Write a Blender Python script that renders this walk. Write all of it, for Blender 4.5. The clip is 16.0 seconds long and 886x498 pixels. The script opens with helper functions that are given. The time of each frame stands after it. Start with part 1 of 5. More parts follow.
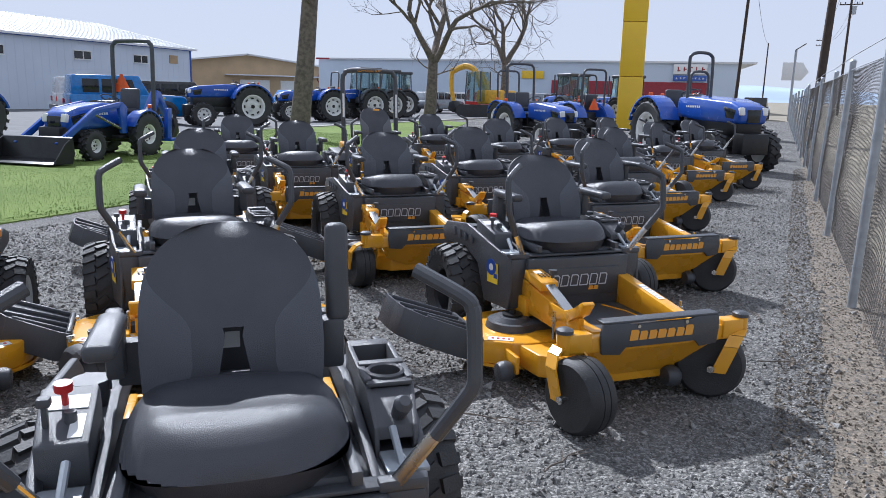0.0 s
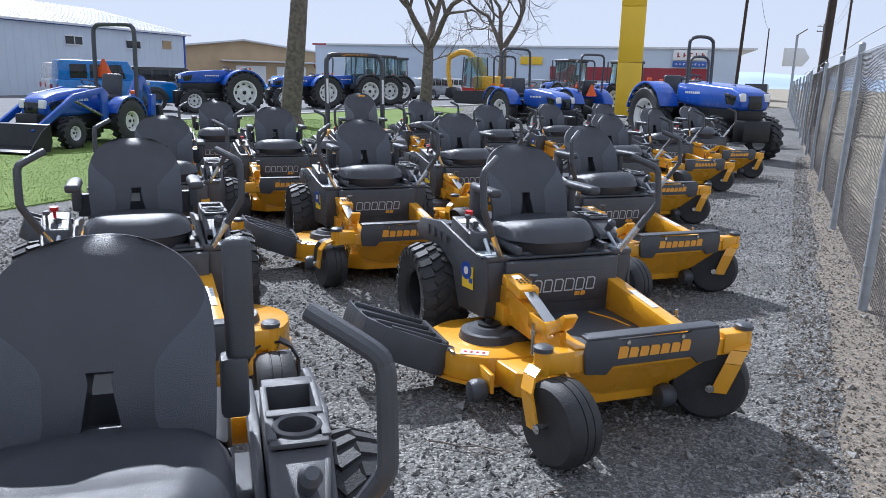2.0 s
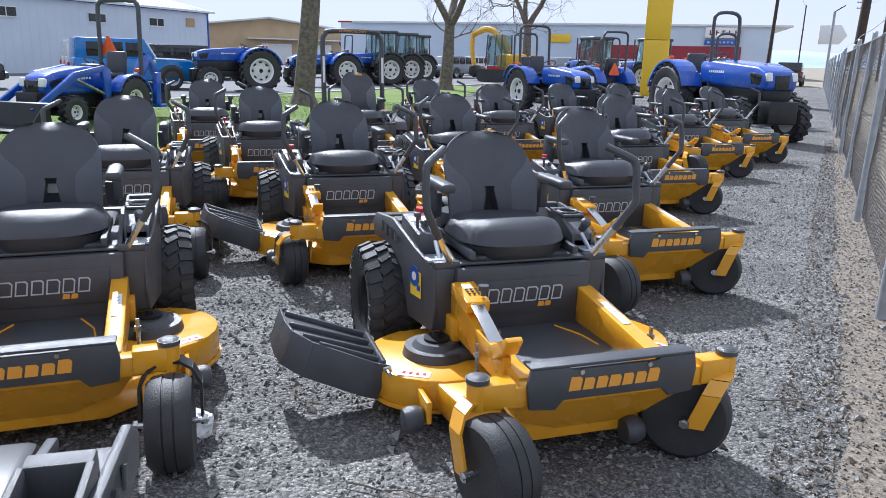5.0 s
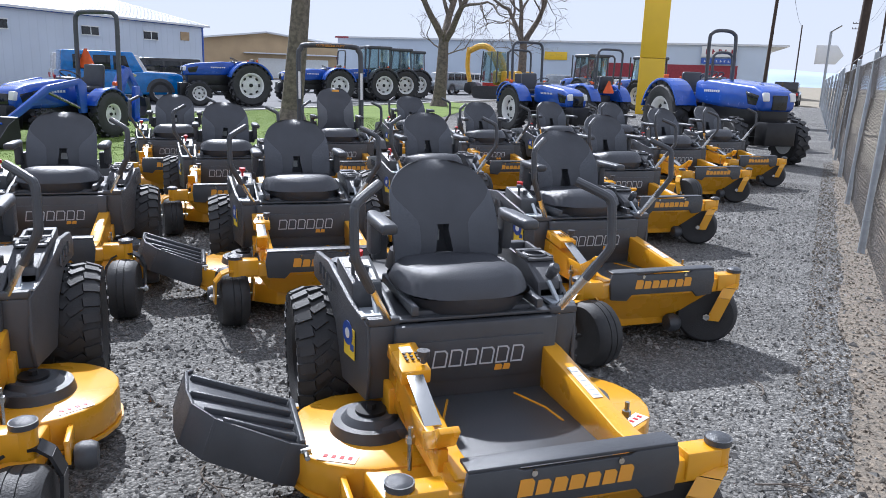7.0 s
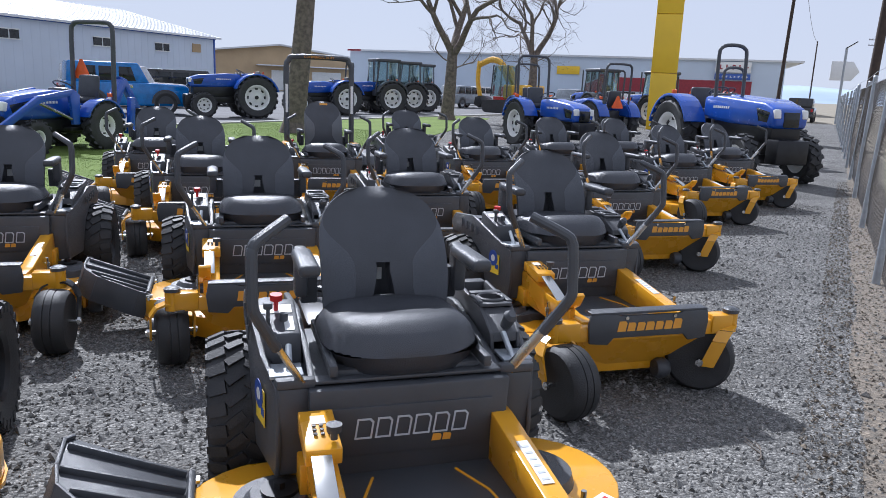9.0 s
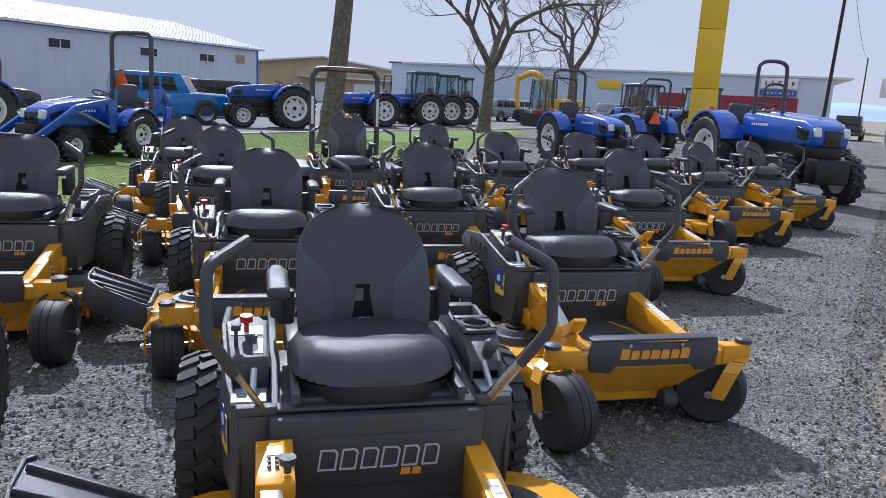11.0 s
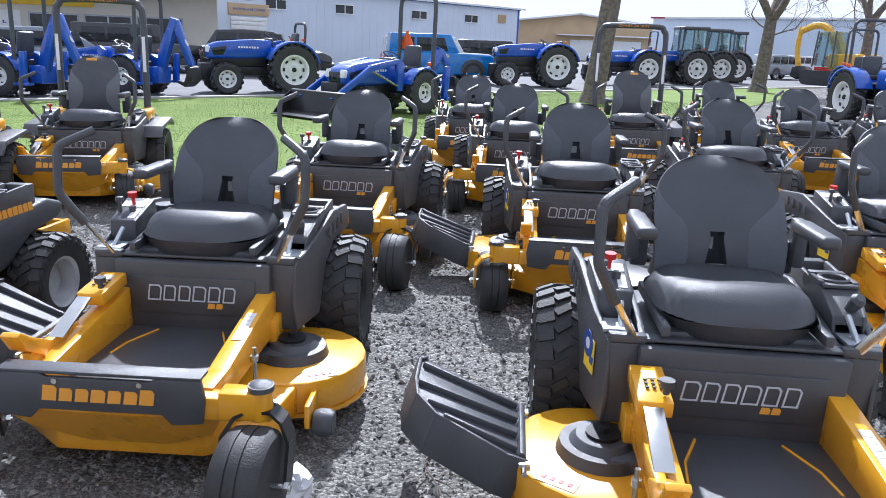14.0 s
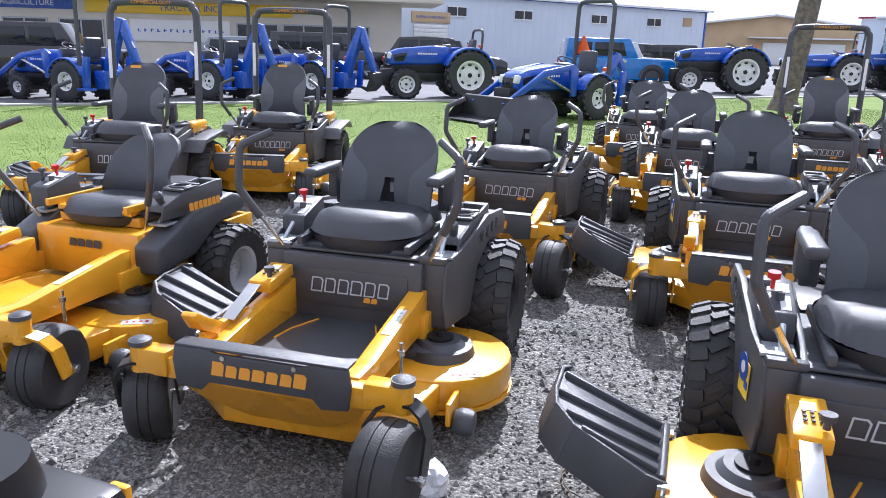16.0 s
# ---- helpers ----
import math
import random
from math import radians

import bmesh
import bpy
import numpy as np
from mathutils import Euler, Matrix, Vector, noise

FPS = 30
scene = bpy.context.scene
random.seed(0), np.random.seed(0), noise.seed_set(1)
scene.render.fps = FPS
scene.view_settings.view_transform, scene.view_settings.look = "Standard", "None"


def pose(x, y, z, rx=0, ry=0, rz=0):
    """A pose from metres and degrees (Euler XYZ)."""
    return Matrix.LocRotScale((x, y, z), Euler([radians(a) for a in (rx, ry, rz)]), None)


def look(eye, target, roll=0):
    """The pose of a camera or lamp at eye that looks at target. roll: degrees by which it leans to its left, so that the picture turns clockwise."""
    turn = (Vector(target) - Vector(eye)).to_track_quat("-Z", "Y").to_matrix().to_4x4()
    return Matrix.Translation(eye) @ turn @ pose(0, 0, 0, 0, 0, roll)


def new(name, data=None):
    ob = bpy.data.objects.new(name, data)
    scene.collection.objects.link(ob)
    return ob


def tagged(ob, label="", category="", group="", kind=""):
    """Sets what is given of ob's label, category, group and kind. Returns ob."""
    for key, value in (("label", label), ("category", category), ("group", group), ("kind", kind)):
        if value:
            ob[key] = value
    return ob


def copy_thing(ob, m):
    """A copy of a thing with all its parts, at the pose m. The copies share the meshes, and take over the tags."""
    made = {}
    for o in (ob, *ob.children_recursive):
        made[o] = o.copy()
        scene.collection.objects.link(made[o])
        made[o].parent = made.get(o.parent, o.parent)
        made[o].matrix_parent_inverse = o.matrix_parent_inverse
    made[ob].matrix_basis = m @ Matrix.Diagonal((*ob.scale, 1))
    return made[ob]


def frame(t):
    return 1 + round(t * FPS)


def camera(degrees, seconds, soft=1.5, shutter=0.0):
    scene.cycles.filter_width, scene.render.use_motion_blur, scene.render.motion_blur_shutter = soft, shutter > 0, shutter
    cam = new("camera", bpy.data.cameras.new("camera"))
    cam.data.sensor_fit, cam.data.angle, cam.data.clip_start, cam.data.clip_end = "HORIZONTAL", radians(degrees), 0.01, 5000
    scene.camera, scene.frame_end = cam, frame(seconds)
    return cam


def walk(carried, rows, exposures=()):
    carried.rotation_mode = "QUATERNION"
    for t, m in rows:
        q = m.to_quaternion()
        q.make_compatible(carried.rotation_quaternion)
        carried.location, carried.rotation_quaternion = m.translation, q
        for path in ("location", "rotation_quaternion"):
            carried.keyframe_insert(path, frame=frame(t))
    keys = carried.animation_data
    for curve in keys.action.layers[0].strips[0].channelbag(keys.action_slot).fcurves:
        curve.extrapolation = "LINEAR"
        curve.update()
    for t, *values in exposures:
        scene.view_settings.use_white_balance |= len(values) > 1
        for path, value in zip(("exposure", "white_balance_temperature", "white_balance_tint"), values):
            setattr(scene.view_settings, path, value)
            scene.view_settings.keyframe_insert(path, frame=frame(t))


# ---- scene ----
# ---------------------------------------------------------------- camera
cam = camera(61.8, 16.0, soft=0.8)
METRES, EYE, TILT, LEAN, TURN = 3.07, 1.45, 0.0, 0.0, 25.0
ROWS = [
    (0.0, 0.0, 0.0, 0.0, 0.27, -11.85, -1.3),
    (0.5, 0.0334, 0.0262, 0.0029, 2.03, -11.89, -1.61),
    (1.0, 0.0546, 0.0465, 0.006, 3.03, -11.77, -1.71),
    (1.5, 0.0567, 0.0902, 0.0026, 1.97, -12.0, -1.58),
    (2.0, 0.0476, 0.1398, -0.0041, 0.19, -12.86, -1.31),
    (2.5, 0.0579, 0.1626, -0.0091, -0.34, -14.01, -1.37),
    (3.0, 0.0909, 0.1846, -0.0057, 1.24, -14.67, -1.34),
    (3.5, 0.1235, 0.2049, -0.0005, 2.89, -14.71, -1.25),
    (4.0, 0.1337, 0.2336, -0.0026, 2.23, -14.68, -1.21),
    (6.5, 0.2229, 0.4188, -0.0021, 2.61, -13.75, -1.75),
    (7.0, 0.2261, 0.4733, 0.0004, 2.24, -13.32, -1.9),
    (7.5, 0.2619, 0.5099, -0.0001, 3.59, -13.38, -2.28),
    (8.0, 0.2854, 0.5442, 0.0014, 4.39, -13.15, -2.31),
    (8.5, 0.2843, 0.5907, 0.0028, 3.29, -12.65, -2.25),
    (11.0, 0.3614, 0.6641, 0.0111, 6.44, -11.58, -2.98),
    (11.5, 0.3446, 0.6475, 0.0082, 9.26, -12.35, -2.84),
    (12.0, 0.3173, 0.6261, 0.0042, 12.22, -13.17, -2.67),
    (12.5, 0.2941, 0.6054, 0.001, 14.93, -14.04, -2.44),
    (13.0, 0.2764, 0.5857, -0.0002, 17.35, -14.6, -2.3),
    (13.5, 0.2647, 0.5699, 0.0009, 20.79, -15.05, -2.2),
    (14.0, 0.2559, 0.5639, -0.0001, 25.33, -15.43, -2.03),
    (14.5, 0.2573, 0.5668, -0.0008, 29.83, -15.69, -1.85),
    (15.0, 0.267, 0.5713, -0.0006, 33.32, -15.85, -1.66),
    (15.5, 0.272, 0.5722, 0.0001, 36.1, -15.81, -1.58),
    (16.0, 0.276, 0.5738, 0.001, 38.59, -15.44, -1.49),
]
walk(cam, [(t, pose(0, 0, EYE, TILT, LEAN, TURN) @ pose(METRES * x, METRES * y, METRES * z, 90 + pitch, roll, yaw)) for t, x, y, z, yaw, pitch, roll in ROWS],
     exposures=[(0.0, 0.72, 5500, 12), (3.5, 0.94, 5400, 11), (6.5, 1.06, 5550, 12), (7.5, 0.80, 5600, 12), (8.5, 0.74, 5550, 13), (11.0, 0.55, 5400, 13), (13.5, 1.20, 5450, 13), (16.0, 1.38, 5550, 16)])

# ---------------------------------------------------------------- light
SUN_ELEV, SUN_AZ = 43.0, 142.0      # azimuth of the sun, degrees from +x towards +y
world = bpy.data.worlds.new("sky")
scene.world = world
world.use_nodes = True
wn = world.node_tree
sky = wn.nodes.new("ShaderNodeTexSky")
sky.sky_type = 'NISHITA'
sky.sun_disc = False
sky.sun_elevation = radians(SUN_ELEV)
sky.sun_rotation = radians(90 - SUN_AZ)
sky.air_density, sky.dust_density, sky.ozone_density = 1.0, 0.15, 1.5
wn.nodes["Background"].inputs[1].default_value = 0.05
# thin high cloud over the whole sky
haze = wn.nodes.new("ShaderNodeMix")
haze.data_type = 'RGBA'
haze.inputs[0].default_value = 0.92
haze.inputs[7].default_value = (8.6, 8.6, 9.0, 1)
wn.links.new(sky.outputs[0], haze.inputs[6])
wn.links.new(haze.outputs[2], wn.nodes["Background"].inputs[0])
sun = new("sun", bpy.data.lights.new("sun", 'SUN'))
sun.data.energy, sun.data.angle, sun.data.color = 3.6, radians(0.9), (1.0, 0.95, 0.88)
_a, _e = radians(SUN_AZ), radians(SUN_ELEV)
sun.matrix_world = look((math.cos(_a) * math.cos(_e) * 50, math.sin(_a) * math.cos(_e) * 50, math.sin(_e) * 50), (0, 0, 0))


# ---------------------------------------------------------------- materials
def material(name, color, rough=0.5, metal=0.0, vary=0.25, scale=6.0, bump=0.0, bump_scale=60.0, coat=0.0, second=None, fine=0.0, spec=0.5):
    """Base colour varied at a coarse and a fine scale, roughness variation and fine relief, in metres."""
    m = bpy.data.materials.new(name)
    m.use_nodes = True
    nt = m.node_tree
    b = nt.nodes["Principled BSDF"]
    b.inputs["Metallic"].default_value = metal
    b.inputs["Coat Weight"].default_value = coat
    b.inputs["Specular IOR Level"].default_value = spec
    co = nt.nodes.new("ShaderNodeTexCoord")
    n1 = nt.nodes.new("ShaderNodeTexNoise")
    n1.inputs["Scale"].default_value = scale
    n1.inputs["Detail"].default_value = 5
    n2 = nt.nodes.new("ShaderNodeTexNoise")
    n2.inputs["Scale"].default_value = bump_scale
    n2.inputs["Detail"].default_value = 4
    for n in (n1, n2):
        nt.links.new(co.outputs["Object"], n.inputs["Vector"])
    mix = nt.nodes.new("ShaderNodeMix")
    mix.data_type = 'RGBA'
    lo = second or tuple(c * (1 - vary) for c in color)
    mix.inputs[6].default_value = (*lo, 1)
    mix.inputs[7].default_value = (*color, 1)
    rmp = nt.nodes.new("ShaderNodeMapRange")
    rmp.inputs[1].default_value, rmp.inputs[2].default_value = 0.35, 0.65
    nt.links.new(n1.outputs[0], rmp.inputs[0])
    nt.links.new(rmp.outputs[0], mix.inputs[0])
    last = mix.outputs[2]
    if fine:
        mul = nt.nodes.new("ShaderNodeMix")
        mul.data_type = 'RGBA'
        mul.blend_type = 'MULTIPLY'
        mul.inputs[0].default_value = 1.0
        fr = nt.nodes.new("ShaderNodeMapRange")
        fr.inputs[1].default_value, fr.inputs[2].default_value = 0.3, 0.7
        fr.inputs[3].default_value, fr.inputs[4].default_value = 1 - fine, 1 + fine
        nt.links.new(n2.outputs[0], fr.inputs[0])
        nt.links.new(last, mul.inputs[6])
        nt.links.new(fr.outputs[0], mul.inputs[7])
        last = mul.outputs[2]
    nt.links.new(last, b.inputs["Base Color"])
    rr = nt.nodes.new("ShaderNodeMapRange")
    rr.inputs[3].default_value, rr.inputs[4].default_value = max(0.02, rough - 0.08), min(1, rough + 0.08)
    nt.links.new(n1.outputs[0], rr.inputs[0])
    nt.links.new(rr.outputs[0], b.inputs["Roughness"])
    if bump:
        bp = nt.nodes.new("ShaderNodeBump")
        bp.inputs["Strength"].default_value = bump
        bp.inputs["Distance"].default_value = 0.01
        nt.links.new(n2.outputs[0], bp.inputs["Height"])
        nt.links.new(bp.outputs[0], b.inputs["Normal"])
    return m


def glass_material(name, color):
    m = bpy.data.materials.new(name)
    m.use_nodes = True
    b = m.node_tree.nodes["Principled BSDF"]
    b.inputs["Base Color"].default_value = (*color, 1)
    b.inputs["Roughness"].default_value = 0.03
    b.inputs["Transmission Weight"].default_value = 0.85
    b.inputs["IOR"].default_value = 1.1
    return m


def gravel_material():
    """Crushed stone: cells of differing grey at two sizes, with damp and dusty patches."""
    m = bpy.data.materials.new("gravel")
    m.use_nodes = True
    nt = m.node_tree
    b = nt.nodes["Principled BSDF"]
    b.inputs["Roughness"].default_value = 0.9
    co = nt.nodes.new("ShaderNodeTexCoord")
    v1, v2 = nt.nodes.new("ShaderNodeTexVoronoi"), nt.nodes.new("ShaderNodeTexVoronoi")
    v1.inputs["Scale"].default_value, v2.inputs["Scale"].default_value = 58, 120
    big = nt.nodes.new("ShaderNodeTexNoise")
    big.inputs["Scale"].default_value = 1.3
    big.inputs["Detail"].default_value = 6
    for n in (v1, v2, big):
        nt.links.new(co.outputs["Object"], n.inputs["Vector"])
    sep1, sep2 = nt.nodes.new("ShaderNodeSeparateColor"), nt.nodes.new("ShaderNodeSeparateColor")
    nt.links.new(v1.outputs["Color"], sep1.inputs[0])
    nt.links.new(v2.outputs["Color"], sep2.inputs[0])
    add = nt.nodes.new("ShaderNodeMath")
    add.operation = 'MULTIPLY_ADD'
    add.inputs[1].default_value = 0.6
    nt.links.new(sep1.outputs[0], add.inputs[0])
    nt.links.new(sep2.outputs[0], add.inputs[2])
    ramp = nt.nodes.new("ShaderNodeValToRGB")
    ramp.color_ramp.elements[0].color = (0.065, 0.064, 0.061, 1)
    ramp.color_ramp.elements[1].color = (0.37, 0.358, 0.335, 1)
    e = ramp.color_ramp.elements.new(0.55)
    e.color = (0.145, 0.141, 0.133, 1)
    sc = nt.nodes.new("ShaderNodeMath")
    sc.operation = 'MULTIPLY'
    sc.inputs[1].default_value = 0.625
    nt.links.new(add.outputs[0], sc.inputs[0])
    nt.links.new(sc.outputs[0], ramp.inputs[0])
    mr = nt.nodes.new("ShaderNodeMapRange")
    mr.inputs[1].default_value, mr.inputs[2].default_value, mr.inputs[3].default_value, mr.inputs[4].default_value = 0.35, 0.65, 0.8, 1.2
    nt.links.new(big.outputs[0], mr.inputs[0])
    mul = nt.nodes.new("ShaderNodeMix")
    mul.data_type, mul.blend_type = 'RGBA', 'MULTIPLY'
    mul.inputs[0].default_value = 1.0
    nt.links.new(ramp.outputs[0], mul.inputs[6])
    nt.links.new(mr.outputs[0], mul.inputs[7])
    nt.links.new(mul.outputs[2], b.inputs["Base Color"])
    bp = nt.nodes.new("ShaderNodeBump")
    bp.inputs["Strength"].default_value, bp.inputs["Distance"].default_value = 1.0, 0.012
    bp.invert = True
    nt.links.new(v1.outputs["Distance"], bp.inputs["Height"])
    bp2 = nt.nodes.new("ShaderNodeBump")
    bp2.inputs["Strength"].default_value, bp2.inputs["Distance"].default_value = 1.0, 0.008
    nt.links.new(sep2.outputs[1], bp2.inputs["Height"])
    nt.links.new(bp.outputs[0], bp2.inputs["Normal"])
    nt.links.new(bp2.outputs[0], b.inputs["Normal"])
    return m


PLASTIC = material("black_plastic", (0.070, 0.074, 0.082), 0.38, vary=0.2, bump=0.25, bump_scale=500)
CHARCOAL = material("charcoal_plastic", (0.080, 0.081, 0.086), 0.42, vary=0.2, bump=0.25, bump_scale=500)
VINYL = material("black_vinyl", (0.056, 0.059, 0.068), 0.40, vary=0.2, bump=0.25, bump_scale=400)
FABRIC = material("grey_vinyl", (0.100, 0.107, 0.122), 0.5, vary=0.15, bump=0.5, bump_scale=600)
YELLOW = material("yellow_paint", (0.78, 0.37, 0.012), 0.28, vary=0.1, scale=4, coat=0.4)
RUBBER = material("tyre_rubber", (0.040, 0.040, 0.041), 0.6, vary=0.35, scale=9, bump=0.3, bump_scale=150)
DARKMETAL = material("dark_metal", (0.03, 0.03, 0.032), 0.38, metal=0.4, vary=0.3)
STEEL = material("bright_steel", (0.62, 0.62, 0.60), 0.25, metal=1.0, vary=0.15)
GREYRIM = material("silver_rim", (0.66, 0.67, 0.68), 0.4, metal=0.25)
WHITE = material("white_paint", (0.80, 0.80, 0.77), 0.4, vary=0.1)
PAPER = material("decal_white", (0.78, 0.78, 0.76), 0.45, vary=0.04)
ORANGE = material("decal_orange", (0.80, 0.36, 0.04), 0.45, vary=0.05)
SILVER = material("decal_silver", (0.55, 0.57, 0.60), 0.4, vary=0.05)
RED = material("red_plastic", (0.55, 0.02, 0.02), 0.4)
DECALBLUE = material("decal_blue", (0.03, 0.09, 0.42), 0.4)
DECALYELLOW = material("decal_yellow", (0.85, 0.62, 0.04), 0.4)
BLUE = material("blue_paint", (0.018, 0.085, 0.44), 0.25, vary=0.12, coat=0.5)
HAZARD = material("hazard_orange", (0.95, 0.14, 0.02), 0.4)
GLASS = glass_material("tinted_glass", (0.45, 0.60, 0.62))
DARKGLASS = material("dark_window", (0.015, 0.018, 0.02), 0.06)
GALV = material("galvanised_steel", (0.42, 0.45, 0.48), 0.5, metal=0.55, vary=0.2, scale=14, bump=0.1)
WIRE = material("weathered_wire", (0.17, 0.16, 0.15), 0.6, metal=0.3, vary=0.3)
BARK = material("bark", (0.20, 0.165, 0.135), 0.9, vary=0.5, scale=9, bump=0.9, bump_scale=30)
SEATGREY = material("grey_seat_fabric", (0.15, 0.155, 0.165), 0.7, vary=0.15, bump=0.5, bump_scale=600)
SIDING = material("white_metal_siding", (0.62, 0.68, 0.76), 0.5, vary=0.08, scale=0.4)
ROOF = material("white_metal_roof", (0.70, 0.71, 0.72), 0.32, metal=0.15, vary=0.1, scale=0.5)
TAN = material("tan_wall", (0.52, 0.38, 0.22), 0.7, vary=0.12, scale=0.6)
CREAM = material("cream_wall", (0.66, 0.62, 0.52), 0.7, vary=0.1, scale=0.8)
PALEBLUE = material("pale_blue_siding", (0.58, 0.66, 0.76), 0.55, vary=0.08, scale=0.3)
MAROON = material("maroon_band", (0.32, 0.035, 0.05), 0.6)
SIGNYELLOW = material("sign_yellow", (0.85, 0.55, 0.02), 0.4, vary=0.1, scale=0.7)
SIGNBLUE = material("sign_blue", (0.05, 0.12, 0.45), 0.5)
WOOD = material("pole_wood", (0.07, 0.05, 0.04), 0.9, vary=0.3, bump=0.4)
CARBLACK = material("black_car_paint", (0.012, 0.012, 0.014), 0.15, coat=0.6)
CARGREY = material("grey_car_paint", (0.22, 0.25, 0.28), 0.22, coat=0.6)
CARBLUE = material("jeep_blue_paint", (0.01, 0.19, 0.55), 0.22, coat=0.6)
CARWHITE = material("white_car_paint", (0.7, 0.7, 0.7), 0.22, coat=0.6)
CARRED = material("red_car_paint", (0.5, 0.03, 0.02), 0.25, coat=0.5)
GRAVEL = gravel_material()
STONE = material("gravel_stone", (0.32, 0.31, 0.29), 0.85, second=(0.10, 0.098, 0.093), scale=30, fine=0.3, bump_scale=200)
LITTER = material("dry_litter", (0.235, 0.195, 0.15), 0.95, second=(0.125, 0.11, 0.09), scale=30, bump=0.8, bump_scale=90, fine=0.4)
GRASS = material("grass", (0.165, 0.225, 0.055), 0.95, second=(0.12, 0.175, 0.035), scale=0.8, bump=0.5, bump_scale=70, fine=0.3, spec=0.2)
BLADE = material("grass_blade", (0.165, 0.235, 0.055), 0.85, second=(0.12, 0.185, 0.035), scale=0.7, spec=0.2)
ASPHALT = material("asphalt", (0.16, 0.16, 0.165), 0.9, vary=0.25, scale=1.2, bump=0.4, bump_scale=120, fine=0.3)
CONCRETE = material("concrete", (0.42, 0.41, 0.38), 0.9, vary=0.2, bump=0.2)
# the haze of distance is painted into these two blue-grey base colours
HAZEHILL = material("hazed_far_hill", (0.30, 0.36, 0.44), 1.0, vary=0.25, scale=0.01)
HAZEMOUNTAIN = material("hazed_far_mountain", (0.42, 0.52, 0.66), 1.0, vary=0.3, scale=0.004)
EXCYELLOW = material("excavator_yellow", (0.80, 0.45, 0.03), 0.4)
EARTH = material("dry_earth", (0.30, 0.26, 0.20), 0.95, second=(0.2, 0.18, 0.13), scale=0.5, bump=0.5, bump_scale=30)
PLASTICBAG = material("clear_plastic_bag", (0.75, 0.76, 0.78), 0.2, vary=0.1)


# ---------------------------------------------------------------- mesh helpers
def finish(name, bm, mat, parent=None, at=None, smooth=True, mats=()):
    me = bpy.data.meshes.new(name)
    bmesh.ops.recalc_face_normals(bm, faces=bm.faces)
    if smooth:
        for f in bm.faces:
            f.smooth = True
        for e in bm.edges:
            if len(e.link_faces) == 2 and e.calc_face_angle(0) > 0.6:
                e.smooth = False
    bm.to_mesh(me)
    bm.free()
    me.materials.append(mat)
    for x in mats:
        me.materials.append(x)
    ob = new(name, me)
    if parent:
        ob.parent = parent
    if at is not None:
        ob.matrix_basis = at
    return ob


def empty(name, m):
    ob = new(name)
    ob.empty_display_size = 0.2
    ob.matrix_basis = m
    return ob


def add_box(bm, c, s, bevel=0.0, seg=2, m=None, taper=None):
    """Box at c of size s; taper scales the top face in x and y."""
    g = bmesh.ops.create_cube(bm, size=1.0)["verts"]
    for v in g:
        if taper and v.co.z > 0:
            v.co.x *= taper[0]
            v.co.y *= taper[1]
        v.co = Vector((v.co.x * s[0], v.co.y * s[1], v.co.z * s[2]))
    mm = Matrix.Translation(c) @ (m or Matrix())
    bmesh.ops.transform(bm, matrix=mm, verts=g)
    if bevel:
        es = list({e for v in g for e in v.link_edges})
        bmesh.ops.bevel(bm, geom=es, offset=bevel, segments=seg, affect='EDGES', profile=0.5)


def add_cyl(bm, p, q, r, r2=None, n=16):
    p, q = Vector(p), Vector(q)
    d = q - p
    m = Matrix.Translation((p + q) / 2) @ d.to_track_quat('Z', 'Y').to_matrix().to_4x4()
    bmesh.ops.create_cone(bm, cap_ends=True, segments=n, radius1=r, radius2=r if r2 is None else r2, depth=d.length, matrix=m)


def smooth_path(pts, k=5):
    pts = [Vector(p) for p in pts]
    out = []
    for i in range(len(pts) - 1):
        a, b, c, d = pts[max(i - 1, 0)], pts[i], pts[i + 1], pts[min(i + 2, len(pts) - 1)]
        for j in range(k):
            t = j / k
            out.append(0.5 * ((2 * b) + (c - a) * t + (2 * a - 5 * b + 4 * c - d) * t * t + (3 * b - a - 3 * c + d) * t ** 3))
    return out + [pts[-1]]


def add_tube(bm, pts, r, n=8, k=5, r2=None, flat=1.0):
    path = smooth_path(pts, k) if k > 1 else [Vector(p) for p in pts]
    rings, up = [], None
    for i, p in enumerate(path):
        d = (path[min(i + 1, len(path) - 1)] - path[max(i - 1, 0)]).normalized()
        if up is None:
            up = d.orthogonal().normalized()
        up = (up - d * up.dot(d)).normalized()
        side = d.cross(up)
        rr = r if r2 is None else r + (r2 - r) * i / (len(path) - 1)
        rings.append([bm.verts.new(p + (up * math.cos(a) * flat + side * math.sin(a)) * rr) for a in (2 * math.pi * j / n for j in range(n))])
    for a, b in zip(rings, rings[1:]):
        for j in range(n):
            bm.faces.new((a[j], a[(j + 1) % n], b[(j + 1) % n], b[j]))
    bm.faces.new(rings[0][::-1])
    bm.faces.new(rings[-1])


def add_lathe(bm, profile, n=32, m=None, caps=True):
    """Turns (radius, along) round the x axis."""
    rings = []
    for r, x in profile:
        rings.append([bm.verts.new(Vector((x, r * math.cos(a), r * math.sin(a)))) for a in (2 * math.pi * j / n for j in range(n))])
    for a, b in zip(rings, rings[1:]):
        for j in range(n):
            bm.faces.new((a[j], a[(j + 1) % n], b[(j + 1) % n], b[j]))
    if caps:
        bm.faces.new(rings[0][::-1])
        bm.faces.new(rings[-1])
    if m:
        bmesh.ops.transform(bm, matrix=m, verts=[v for r in rings for v in r])


